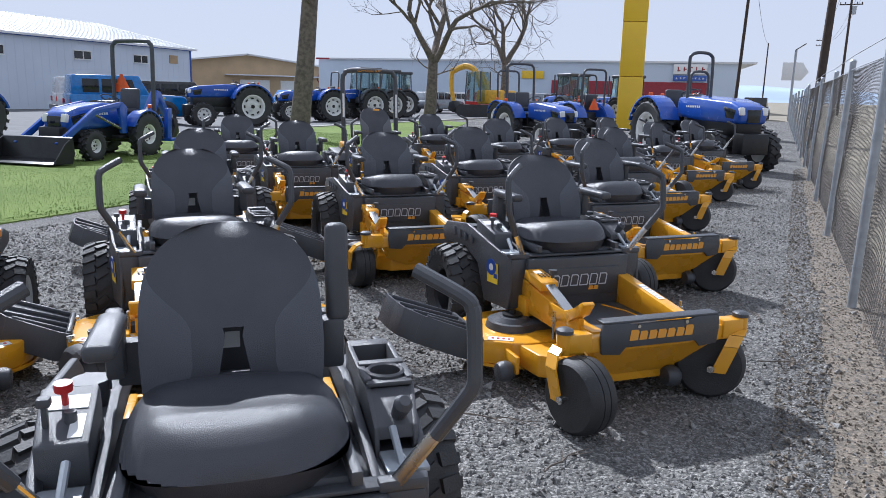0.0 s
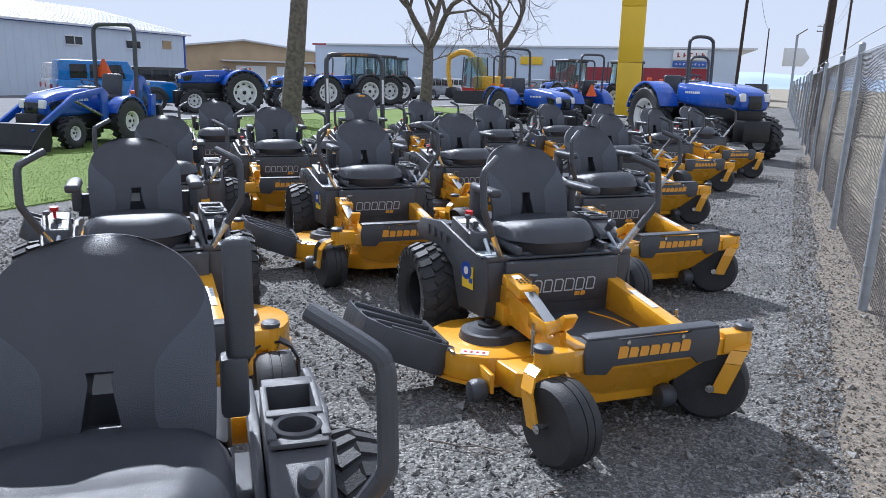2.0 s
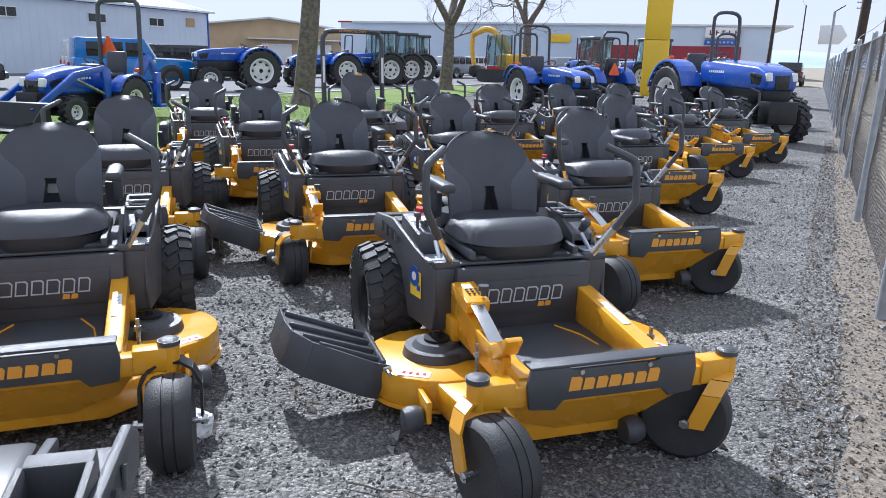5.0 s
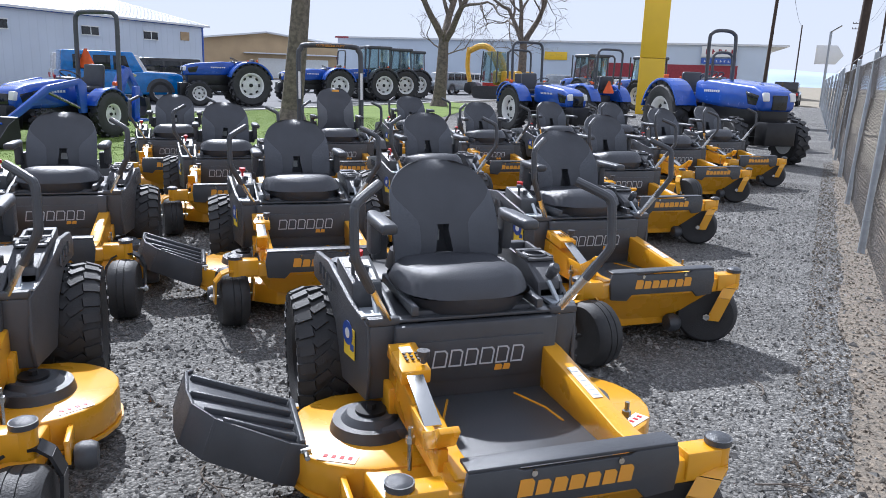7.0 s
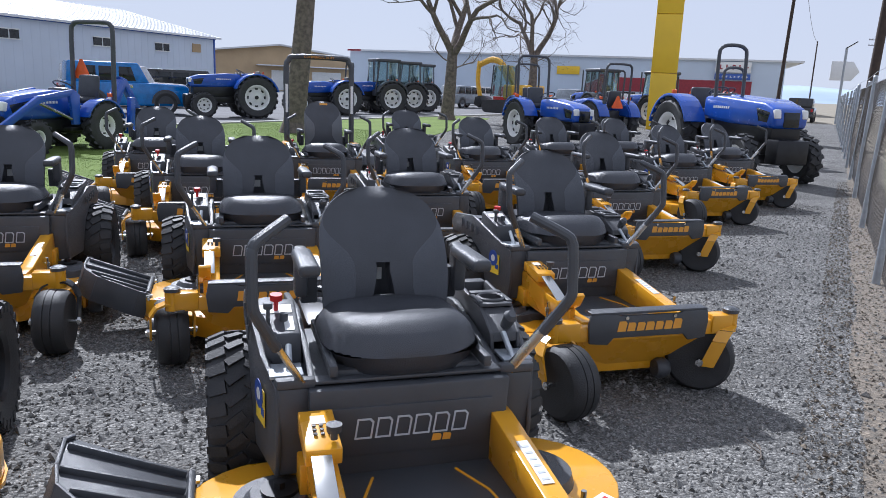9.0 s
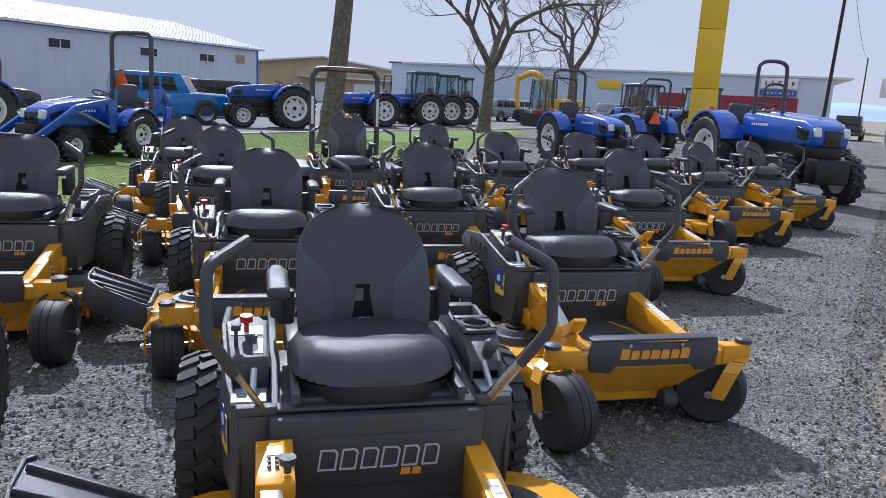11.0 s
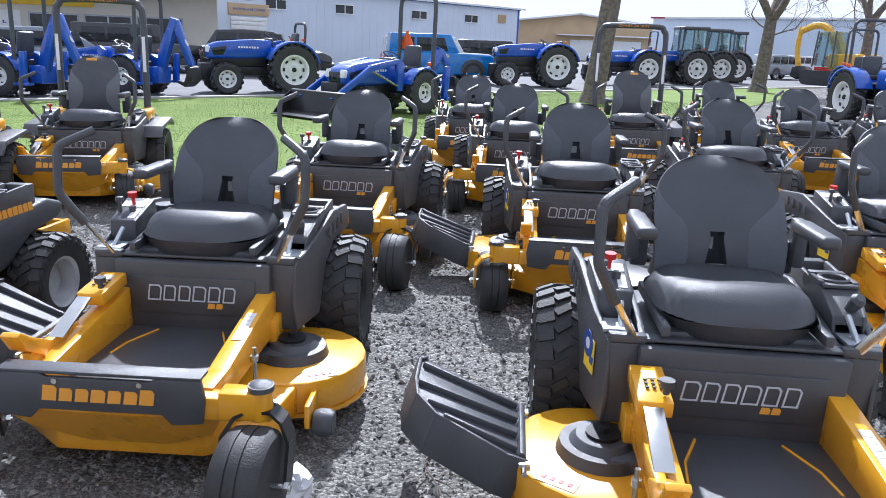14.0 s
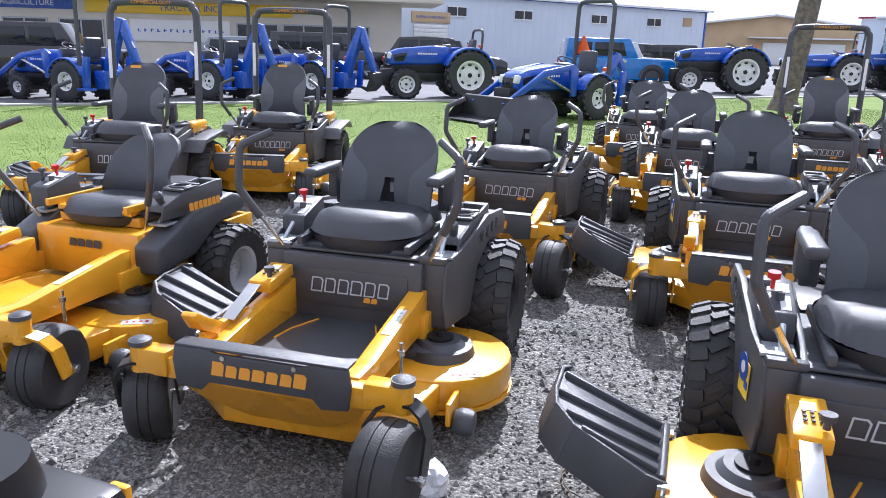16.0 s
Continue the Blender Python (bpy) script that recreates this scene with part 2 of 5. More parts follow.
def add_prism(bm, outline, a, b, axis='z', bevel=0.0, seg=2, m=None):
    """Extrudes a 2D outline from a to b along an axis. Outline is (x, y), (y, z) for x, (x, z) for y."""
    def at(u, v, w):
        return {'z': (u, v, w), 'x': (w, u, v), 'y': (u, w, v)}[axis]
    lo = [bm.verts.new(at(u, v, a)) for u, v in outline]
    hi = [bm.verts.new(at(u, v, b)) for u, v in outline]
    n = len(outline)
    fs = [bm.faces.new(lo[::-1]), bm.faces.new(hi)]
    for i in range(n):
        fs.append(bm.faces.new((lo[i], lo[(i + 1) % n], hi[(i + 1) % n], hi[i])))
    if m:
        bmesh.ops.transform(bm, matrix=m, verts=lo + hi)
    if bevel:
        bmesh.ops.recalc_face_normals(bm, faces=fs)
        es = list({e for v in lo + hi for e in v.link_edges})
        bmesh.ops.bevel(bm, geom=es, offset=bevel, segments=seg, affect='EDGES', profile=0.5)


def part(name, mat, parent, build, at=None, smooth=True, mats=()):
    bm = bmesh.new()
    build(bm)
    return finish(name, bm, mat, parent, at, smooth, mats)


def box_part(name, mat, parent, c, s, bevel=0.01, m=None, taper=None):
    return part(name, mat, parent, lambda bm: add_box(bm, c, s, bevel, 2, m, taper))


def tube_part(name, mat, parent, pts, r, n=10, k=5):
    return part(name, mat, parent, lambda bm: add_tube(bm, pts, r, n, k))


def arc(cx, cy, r, a0, a1, n):
    return [(cx + r * math.cos(radians(a0 + (a1 - a0) * i / n)), cy + r * math.sin(radians(a0 + (a1 - a0) * i / n))) for i in range(n + 1)]


# ---------------------------------------------------------------- the setting
def sheet(name, outline, z, mat, label, category, depth=0.05):
    ob = part(name, mat, None, lambda bm: add_prism(bm, outline, z - depth, z), smooth=False)
    return tagged(ob, label, category, kind="structure")


sheet("ground", [(-1500, -1500), (1500, -1500), (1500, 1500), (-1500, 1500)], -0.03, EARTH, "dry bare earth and stubble out to the horizon", "ground")
sheet("gravel_lot", [(-9.0, -12), (0.75, -12), (0.45, 60), (-17.2, 60), (-17.2, 38), (-9.0, 12.5)], 0.0, GRAVEL, "grey crushed gravel lot under the mowers", "gravel")
sheet("grass_strip", [(-17.6, -30), (-7.2, -30), (-7.45, 2), (-7.45, 7), (-8.3, 13.5), (-12.5, 27), (-15.5, 36), (-17.6, 37)], 0.012, GRASS, "mown green lawn strip beside the gravel", "grass")
sheet("kerb", [(-17.9, -30), (-17.6, -30), (-17.6, 60), (-17.9, 60)], 0.05, CONCRETE, "low pale concrete kerb along the lawn", "kerb", 0.1)
sheet("paved_yard", [(-80, -60), (-17.9, -60), (-17.9, 110), (-80, 110)], 0.0, ASPHALT, "worn grey asphalt yard of the dealership", "yard")
VERGE_EDGE = [(0.36 - 0.0047 * (i * 0.2 + 12) + 0.05 * noise.noise((i * 0.16, 3.1, 0)) + 0.05 * noise.noise((i * 0.7, 7.7, 0)), i * 0.2) for i in range(-60, 301)]
sheet("fence_verge", [(0.95, -12), (0.50, 60)] + VERGE_EDGE[::-1], 0.006, LITTER, "strip of dry leaf litter along the fence", "verge")

# ---------------------------------------------------------------- wheels
def tyre_mesh(bm, r, w, rim_r, lugs=0, lug_h=0.02, n=36, blocks=False):
    add_lathe(bm, [(rim_r, -w * 0.40), (rim_r + 0.3 * (r - rim_r), -w * 0.48), (r - 0.22 * (r - rim_r), -w * 0.5), (r - 0.06 * (r - rim_r), -w * 0.42), (r, -w * 0.28), (r, w * 0.28),
                   (r - 0.06 * (r - rim_r), w * 0.42), (r - 0.22 * (r - rim_r), w * 0.5), (rim_r + 0.3 * (r - rim_r), w * 0.48), (rim_r, w * 0.40), (rim_r * 0.97, 0), (rim_r, -w * 0.40)], n, caps=False)
    for i in range(lugs if blocks else 0):
        # staggered tread blocks: shoulder pieces wrap the edge, angled centre pieces interlock
        for side in (-1, 1):
            a = 2 * math.pi * (i + 0.5 * (side > 0)) / lugs
            pitch = 2 * math.pi * r / lugs
            add_box(bm, (0, 0, 0), (w * 0.24, pitch * 0.58, lug_h), 0, m=Matrix.Rotation(a, 4, 'X') @ Matrix.Translation((side * w * 0.36, 0, r - lug_h * 0.25)) @ Matrix.Rotation(side * 0.35, 4, 'Y') @ Matrix.Rotation(side * 0.12, 4, 'Z'))
            add_box(bm, (0, 0, 0), (w * 0.26, pitch * 0.42, lug_h), 0, m=Matrix.Rotation(a + 0.5 * pitch / r, 4, 'X') @ Matrix.Translation((side * w * 0.13, 0, r + lug_h * 0.2)) @ Matrix.Rotation(side * 0.6, 4, 'Z'))
            add_box(bm, (0, 0, 0), (lug_h * 0.6, pitch * 0.42, (r - rim_r) * 0.30), 0, m=Matrix.Rotation(a, 4, 'X') @ Matrix.Translation((side * w * 0.495, 0, r - (r - rim_r) * 0.24)))
    for i in range(0 if blocks else lugs):
        for side in (-1, 1):
            a = 2 * math.pi * (i + 0.5 * (side > 0)) / lugs
            m = Matrix.Rotation(a, 4, 'X') @ Matrix.Translation((side * w * 0.25, 0, r + lug_h * 0.25)) @ Matrix.Rotation(side * 0.5, 4, 'Z')
            add_box(bm, (0, 0, 0), (w * 0.46, 2 * math.pi * r / lugs * 0.48, lug_h), 0, m=m)


def wheel(name, parent, at, r, w, rim_r, rim_mat, lugs=0, lug_h=0.02, dish=0.3, blocks=False):
    """A tyre with its rim as a part; turns about x, the outside is +x."""
    t = part(name, RUBBER, parent, lambda bm: tyre_mesh(bm, r, w, rim_r, lugs, lug_h, blocks=blocks), at)

    def rim(bm):
        add_lathe(bm, [(0.02, w * (0.40 - dish)), (rim_r * 0.35, w * (0.40 - dish)), (rim_r * 0.42, w * (0.34 - dish)), (rim_r * 0.8, w * (0.30 - dish)), (rim_r * 0.9, w * 0.36), (rim_r * 1.03, w * 0.42),
                       (rim_r * 1.03, -w * 0.42), (rim_r * 0.9, -w * 0.36), (0.02, -w * 0.2)], 28)
        for i in range(6):
            a = i * math.pi / 3
            add_cyl(bm, (w * (0.38 - dish), rim_r * 0.2 * math.cos(a), rim_r * 0.2 * math.sin(a)), (w * (0.46 - dish), rim_r * 0.2 * math.cos(a), rim_r * 0.2 * math.sin(a)), rim_r * 0.05, n=6)
    part("rim", rim_mat, t, rim)
    if rim_mat is WHITE:
        def slots(bm):
            for i in range(8):
                m2 = Matrix.Rotation(i * math.pi / 4, 4, 'X') @ Matrix.Translation((w * (0.32 - dish), 0, rim_r * 0.70))
                add_box(bm, (0, 0, 0), (w * 0.10, rim_r * 0.24, rim_r * 0.13), 0, m=m2)
            add_cyl(bm, (w * (0.36 - dish), 0, 0), (w * (0.50 - dish), 0, 0), rim_r * 0.16, n=16)
        tagged(part("rim_slots", DARKMETAL, t, slots), kind="stuff")
    return t


# ---------------------------------------------------------------- lettering as plain shapes
def letter_bars(bm, x0, x1, z0, z1, y, count, hollow=False, first_taller=0.0):
    """A row of plain slanted blocks the size of a brand name's letters, solid or as outlines, facing +y."""
    step = (x1 - x0) / count
    for i in range(count):
        h = z1 + (first_taller if i in (0, count - 1) else 0)
        lean = step * 0.16
        wide = 0.40 if i % 3 else 0.44
        c = x0 + (i + 0.5) * step - lean * 0.5

        def quad(g):
            """The block's outline drawn in by g, with its upper corner cut."""
            w, lo, hi = abs(step) * wide - g, z0 + g, h - g
            k = math.copysign(1, step)
            cut = w * 0.45
            pts = [(-w, lo), (w, lo), (w, hi - cut), (w - cut, hi), (-w, hi)]
            return [(c + k * u + lean * (v - z0) / (h - z0), v) for u, v in pts]
        if not hollow:
            add_prism(bm, quad(0.0), y, y + 0.002, 'y')
            continue
        out, inn = quad(0.0), quad((h - z0) * 0.085)
        for j in range(5):
            n = (j + 1) % 5
            add_prism(bm, [out[j], out[n], inn[n], inn[j]], y, y + 0.002, 'y')


def text_part(name, words, mat, parent, at, size, depth=0.002):
    cu = bpy.data.curves.new(name, 'FONT')
    cu.body, cu.size, cu.extrude, cu.align_x, cu.align_y = words, size, depth, 'CENTER', 'CENTER'
    tmp = bpy.data.objects.new(name, cu)
    scene.collection.objects.link(tmp)
    me = bpy.data.meshes.new_from_object(tmp.evaluated_get(bpy.context.evaluated_depsgraph_get()))
    bpy.data.objects.remove(tmp)
    me.materials.clear()
    me.materials.append(mat)
    ob = new(name, me)
    ob.parent = parent
    ob.matrix_basis = at
    return ob


# ---------------------------------------------------------------- seats
def backrest_mesh(bm, w0, w1, h, thick, hole, wing=True):
    """Curved shell with a rounded top, a slot low in the middle and lighter side wings; stands in the xz plane and faces +y."""
    nu, nv = 30, 26

    def across(k, v):
        """Column k from the middle (0) to the edge (1): one column follows the slot, one the wing's seam."""
        slot = 0.21 - 0.115 * min(1, max(0, (v - 0.14) / 0.26)) ** 0.8 if hole else 0.2
        if v > 0.41:
            slot += (0.2 - slot) * min(1, (v - 0.41) / 0.12)
        q = min(1, max(0, (v - 0.42) / 0.34))
        r = min(1, max(0, (0.26 - v) / 0.2))
        seam = 0.46 + 0.525 * q * q * (3 - 2 * q) + 0.30 * r * r
        a = abs(k)
        if a <= 0.2:
            o = a / 0.2 * slot
        elif a <= 0.4:
            o = slot + (a - 0.2) / 0.2 * (seam - slot)
        else:
            o = seam + (a - 0.4) / 0.6 * (1 - seam)
        return math.copysign(o, k)

    def point(u, v, side):
        half = w0 + (w1 - w0) * min(1, v / 0.35)
        z = h * v
        if v > 0.5:
            k = (v - 0.5) / 0.5
            half = w1 * (1 - 0.86 * k ** 2.8) ** 0.5
            z = h * (0.5 + 0.5 * (k - 0.03 * k ** 3 * u * u))
        edge = abs(u) ** 4
        y = 0.075 * abs(u) ** 2.0 + 0.03 * math.sin(v * 5) - 0.10 * v ** 2
        t = thick * (1 - 0.75 * edge) * (1 - 0.85 * max(0, (v - 0.86) / 0.14) ** 2)
        return Vector((u * half, y + side * t * 0.5, z))
    grid = {}
    for s in (1, -1):
        for i in range(nu + 1):
            for j in range(nv + 1):
                v = 1 - (1 - j / nv) ** 1.35
                grid[s, i, j] = bm.verts.new(point(across(2 * i / nu - 1, v), v, s))
    holes = {(i, j) for i in range(12, 18) for j in range(2, 9)} if hole else set()
    for i in range(nu):
        for j in range(nv):
            if (i, j) in holes:
                continue
            u, v = abs((2 * i + 1) / nu - 1), 1 - (1 - (j + 0.5) / nv) ** 1.35
            for s in (1, -1):
                q = [grid[s, i, j], grid[s, i + 1, j], grid[s, i + 1, j + 1], grid[s, i, j + 1]]
                f = bm.faces.new(q if s < 0 else q[::-1])
                f.material_index = 1 if wing and s > 0 and u > 0.4 and v < 0.76 else 0
            for (di, dj, a, b) in ((-1, 0, (i, j), (i, j + 1)), (1, 0, (i + 1, j), (i + 1, j + 1)), (0, -1, (i, j), (i + 1, j)), (0, 1, (i, j + 1), (i + 1, j + 1))):
                k = (i + di, j + dj)
                if k in holes or not (0 <= k[0] < nu and 0 <= k[1] < nv):
                    bm.faces.new((grid[(1, *a)], grid[(1, *b)], grid[(-1, *b)], grid[(-1, *a)]))


def cushion_mesh(bm, w, d, h):
    """A cushion with rolled edges and a hollow towards the back; the origin is the middle of its underside."""
    n = 18

    def point(i, j, top):
        u, v = 2 * i / n - 1, 2 * j / n - 1
        u, v = math.sin(u * math.pi / 2) ** 1 if abs(u) < 1 else u, math.sin(v * math.pi / 2) if abs(v) < 1 else v
        k = 1 - 0.16 * (abs(u) ** 3) * (abs(v) ** 3)
        x, y = u * w / 2 * k, v * d / 2 * k * (1 - 0.05 * u * u * (v > 0))
        e = (1 - min(1, (abs(u) ** 3.2 + abs(v) ** 3.2) ** (1 / 3.2)) ** 3.5) ** 0.55
        roll = 0.10 * math.exp(-((v - 0.62) / 0.28) ** 2) + 0.05 * math.exp(-((abs(u) - 0.75) / 0.2) ** 2)
        dip = 0.16 * (1 - u * u) * math.exp(-((v + 0.15) / 0.5) ** 2)
        z = h * (0.42 + e * (0.46 + roll - dip)) if top else h * (0.42 - 0.42 * min(1, e * 1.5))
        return Vector((x, y, z))
    g = {(s, i, j): bm.verts.new(point(i, j, s)) for s in (0, 1) for i in range(n + 1) for j in range(n + 1)}
    for i in range(n):
        for j in range(n):
            for s in (0, 1):
                bm.faces.new((g[s, i, j], g[s, i + 1, j], g[s, i + 1, j + 1], g[s, i, j + 1]))
    for i in range(n):
        for a, b in (((i, 0), (i + 1, 0)), ((i, n), (i + 1, n)), ((0, i), (0, i + 1)), ((n, i), (n, i + 1))):
            bm.faces.new((g[(0, *a)], g[(0, *b)], g[(1, *b)], g[(1, *a)]))


# ---------------------------------------------------------------- mowers
def caster(parent, x, fork_mat, swivel, r=0.172, w=0.165):
    """Post on the beam's end, a fork with a strap over the wheel, and a smooth wheel that trails."""
    m = pose(x, -0.02, 0, 0, 0, swivel)
    part("caster_post", YELLOW, parent, lambda bm: (add_cyl(bm, (x, -0.02, 0.325), (x, -0.02, 0.42), 0.036, n=20)))
    part("post_cap", PLASTIC, parent, lambda bm: (add_cyl(bm, (x, -0.02, 0.42), (x, -0.02, 0.437), 0.040, n=20), add_cyl(bm, (x, -0.02, 0.437), (x, -0.02, 0.445), 0.036, 0.024, n=20)))

    def fork(bm):
        o = w / 2 + 0.022
        zt = r * 2 + 0.014
        pts = [(-o, r - 0.02), (-o, zt - 0.07), (-o + 0.03, zt - 0.02), (-o + 0.07, zt), (o - 0.07, zt), (o - 0.03, zt - 0.02), (o, zt - 0.07), (o, r - 0.02)]
        for (ax, az), (bx, bz) in zip(pts, pts[1:]):
            ya, yb = (-0.13 * (1 - (max(0, az / zt))) ** 0.7, -0.13 * (1 - (bz / zt)) ** 0.7)
            n = Vector((-(bz - az), bx - ax)).normalized() * 0.005
            quad = []
            for (px, pz, py) in ((ax, az, ya), (bx, bz, yb)):
                quad.append([Vector((px + s * n.x, py + t * 0.034, pz + s * n.y)) for s in (-1, 1) for t in (-1, 1)])
            a, b = quad
            va, vb = [bm.verts.new(p) for p in a], [bm.verts.new(p) for p in b]
            for i, j in ((0, 1), (1, 3), (3, 2), (2, 0)):
                bm.faces.new((va[i], va[j], vb[j], vb[i]))
            bm.faces.new(va)
            bm.faces.new(vb)
        add_cyl(bm, (0, 0, zt), (0, 0, 0.345), 0.024)
    part("caster_fork", fork_mat, parent, fork, m)
    t = part("caster_wheel", RUBBER, parent, lambda bm: add_lathe(bm, [(0.05, -w * 0.42), (r * 0.6, -w * 0.46), (r * 0.86, -w * 0.46), (r * 0.96, -w * 0.36), (r, -w * 0.16), (r, -w * 0.13), (r * 0.975, -w * 0.12), (r * 0.975, -w * 0.10), (r, -w * 0.09),
                                                                  (r, w * 0.09), (r * 0.975, w * 0.10), (r * 0.975, w * 0.12), (r, w * 0.13), (r, w * 0.16), (r * 0.96, w * 0.36), (r * 0.86, w * 0.46), (r * 0.6, w * 0.46), (0.05, w * 0.42)], 32), m @ pose(0, -0.125, r))
    part("axle", STEEL, t, lambda bm: (add_cyl(bm, (-w / 2 - 0.045, 0, 0), (w / 2 + 0.045, 0, 0), 0.011, n=10), add_cyl(bm, (-w / 2 - 0.04, 0, 0), (-w / 2 - 0.027, 0, 0), 0.02, n=6), add_cyl(bm, (w / 2 + 0.027, 0, 0), (w / 2 + 0.04, 0, 0), 0.02, n=6)))


def deck_outline(hw, y0, y1):
    """Mower deck from above: three scalloped blade circles, fuller at the sides."""
    pts = arc(hw - 0.27, (y0 + y1) / 2, 0.30, -72, 80, 10) + [(0.18, y1 - 0.02), (-0.18, y1 - 0.02)] + arc(-(hw - 0.27), (y0 + y1) / 2, 0.30, 100, 252, 10) + [(-0.2, y0 + 0.03), (0.2, y0 + 0.03)]
    return pts


def lever(parent, s, top=1.09, base=0.60, spread=0.0):
    """Steering lever swung out: a bright flat arm and a padded black grip that bends in at the top."""
    part("lever_arm", STEEL, parent, lambda bm: add_tube(bm, [(s * 0.325, -0.79, base - 0.01), (s * (0.435 + spread), -0.71, base + 0.19)], 0.017, 8, 1, flat=0.45))
    tube_part("lever_grip", PLASTIC, parent, [(s * (0.405 + spread), -0.73, base + 0.13), (s * (0.46 + spread), -0.69, base + 0.235), (s * (0.468 + spread), -0.684, base + 0.255), (s * (0.472 + spread), -0.684, base + 0.28), (s * (0.472 + spread), -0.70, base + 0.40),
                                              (s * (0.468 + spread), -0.705, base + 0.42), (s * (0.455 + spread), -0.715, base + 0.44), (s * (0.37 + spread), -0.79, top - 0.005)], 0.0168, 10, 4)


def sticker(parent, s):
    """Round blue badge over a yellow card on the pod's side."""
    m = Matrix.Translation((s * 0.4415, -0.93, 0.49)) @ Matrix.Rotation(s * radians(10.9), 4, 'Z') @ Matrix.Rotation(s * radians(90), 4, 'Y') @ Matrix.Rotation(radians(90 * s), 4, 'Z')
    part("warranty_sticker", DECALYELLOW, parent, lambda bm: add_box(bm, (0, -0.012, 0), (0.10, 0.115, 0.002), 0.0), m)
    part("sticker_badge", DECALBLUE, parent, lambda bm: (add_cyl(bm, (-0.012, 0.02, 0.001), (-0.012, 0.02, 0.003), 0.046, n=24), add_box(bm, (0.03, -0.025, 0.002), (0.03, 0.025, 0.002))), m)
    part("badge_ring", PAPER, parent, lambda bm: add_cyl(bm, (-0.012, 0.02, 0.003), (-0.012, 0.02, 0.004), 0.020, n=20), m)


def raptor(m, fork_mat, swivels, body_mat, label, style="raptor", wheel_mat=None, arm_up=False):
    """Zero-turn mower; the origin is on the ground between the casters, +y is the way it faces."""
    root = empty("riding_mower", m)
    tagged(root, label, "mower", "raptor mowers in rows")
    for s in (-1, 1):
        wheel("rear_wheel", root, pose(s * 0.48, -1.37, 0.278 if style != "dash" else 0.243, 0, 0, 0 if s > 0 else 180), 0.27 if style != "dash" else 0.235, 0.25 if style != "dash" else 0.20, 0.14 if style != "dash" else 0.125, wheel_mat or DARKMETAL, 24, 0.016, blocks=True)
        caster(root, s * 0.485, fork_mat, swivels[s > 0])
        lever(root, s)
    # deck
    hw, y0, y1 = 0.665, -1.08, -0.42
    part("deck", YELLOW, root, lambda bm: (add_prism(bm, deck_outline(hw, y0, y1), 0.10, 0.225, bevel=0.012), add_prism(bm, deck_outline(hw + 0.008, y0 - 0.008, y1 + 0.008), 0.085, 0.10)))
    part("deck_front", YELLOW, root, lambda bm: add_prism(bm, [(-0.50, -0.60), (0.50, -0.60), (0.46, -0.30), (0.25, -0.14), (-0.25, -0.14), (-0.46, -0.30)], 0.10, 0.215, bevel=0.01))
    for s in (-1, 1):
        part("spindle_cover", PLASTIC, root, lambda bm: (add_cyl(bm, (s * 0.40, -0.74, 0.225), (s * 0.40, -0.74, 0.262), 0.145, 0.135, 28), add_cyl(bm, (s * 0.40, -0.74, 0.262), (s * 0.40, -0.74, 0.285), 0.105, 0.085, 28),
                                                        add_box(bm, (s * 0.27, -0.72, 0.245), (0.24, 0.20, 0.045), 0.012)))
        part("pulley", DARKMETAL, root, lambda bm: (add_cyl(bm, (s * 0.40, -0.74, 0.285), (s * 0.40, -0.74, 0.296), 0.055, n=24), add_cyl(bm, (s * 0.40, -0.74, 0.296), (s * 0.40, -0.74, 0.315), 0.018, n=6)))
        part("deck_roller", PLASTIC, root, lambda bm: add_lathe(bm, [(0.015, -0.04), (0.042, -0.036), (0.052, -0.015), (0.052, 0.015), (0.042, 0.036), (0.015, 0.04)], 20), pose(s * 0.60, -0.39, 0.115))
        if s < 0 and body_mat is PLASTIC:
            part("front_roller", PLASTIC, root, lambda bm: add_lathe(bm, [(0.015, -0.04), (0.042, -0.036), (0.052, -0.015), (0.052, 0.015), (0.042, 0.036), (0.015, 0.04)], 20), pose(s * 0.17, -0.105, 0.115))
        part("roller_bracket", YELLOW, root, lambda bm: add_box(bm, (s * 0.545, -0.42, 0.15), (0.02, 0.14, 0.09), 0.004))
        part("warning_decal", PAPER, root, lambda bm: add_box(bm, (s * 0.55, -0.55, 0.2265), (0.13, 0.055, 0.002), 0, m=Matrix.Rotation(s * -0.5, 4, 'Z')))
        part("warning_marks", RED, root, lambda bm: [add_box(bm, (s * 0.55 + (i - 1.5) * 0.028 * math.cos(0.5), -0.55 + (i - 1.5) * 0.028 * math.sin(-0.5 * s), 0.2285), (0.012, 0.018, 0.002), 0, m=Matrix.Rotation(s * -0.5, 4, 'Z')) for i in range(4)])
    # discharge chute, on the machine's right side, lifted a little
    def chute(bm):
        cm = Matrix.Translation((0.655, -0.80, 0.19)) @ Matrix.Rotation(radians(-19), 4, 'Y')
        out = [(0.0, -0.19), (0.0, 0.17), (0.06, 0.175), (0.30, 0.10), (0.375, 0.02), (0.395, -0.08), (0.40, -0.24), (0.38, -0.27)]
        add_prism(bm, out, 0.03, 0.042, bevel=0.004, m=cm)
        for (a, b) in zip(out[1:], out[2:]):
            d = Vector((b[0] - a[0], b[1] - a[1], 0))
            add_box(bm, (0, 0, 0), (d.length + 0.012, 0.012, 0.15), 0.003, m=cm @ Matrix.Translation(((a[0] + b[0]) / 2, (a[1] + b[1]) / 2, -0.022)) @ Matrix.Rotation(math.atan2(d.y, d.x), 4, 'Z'))
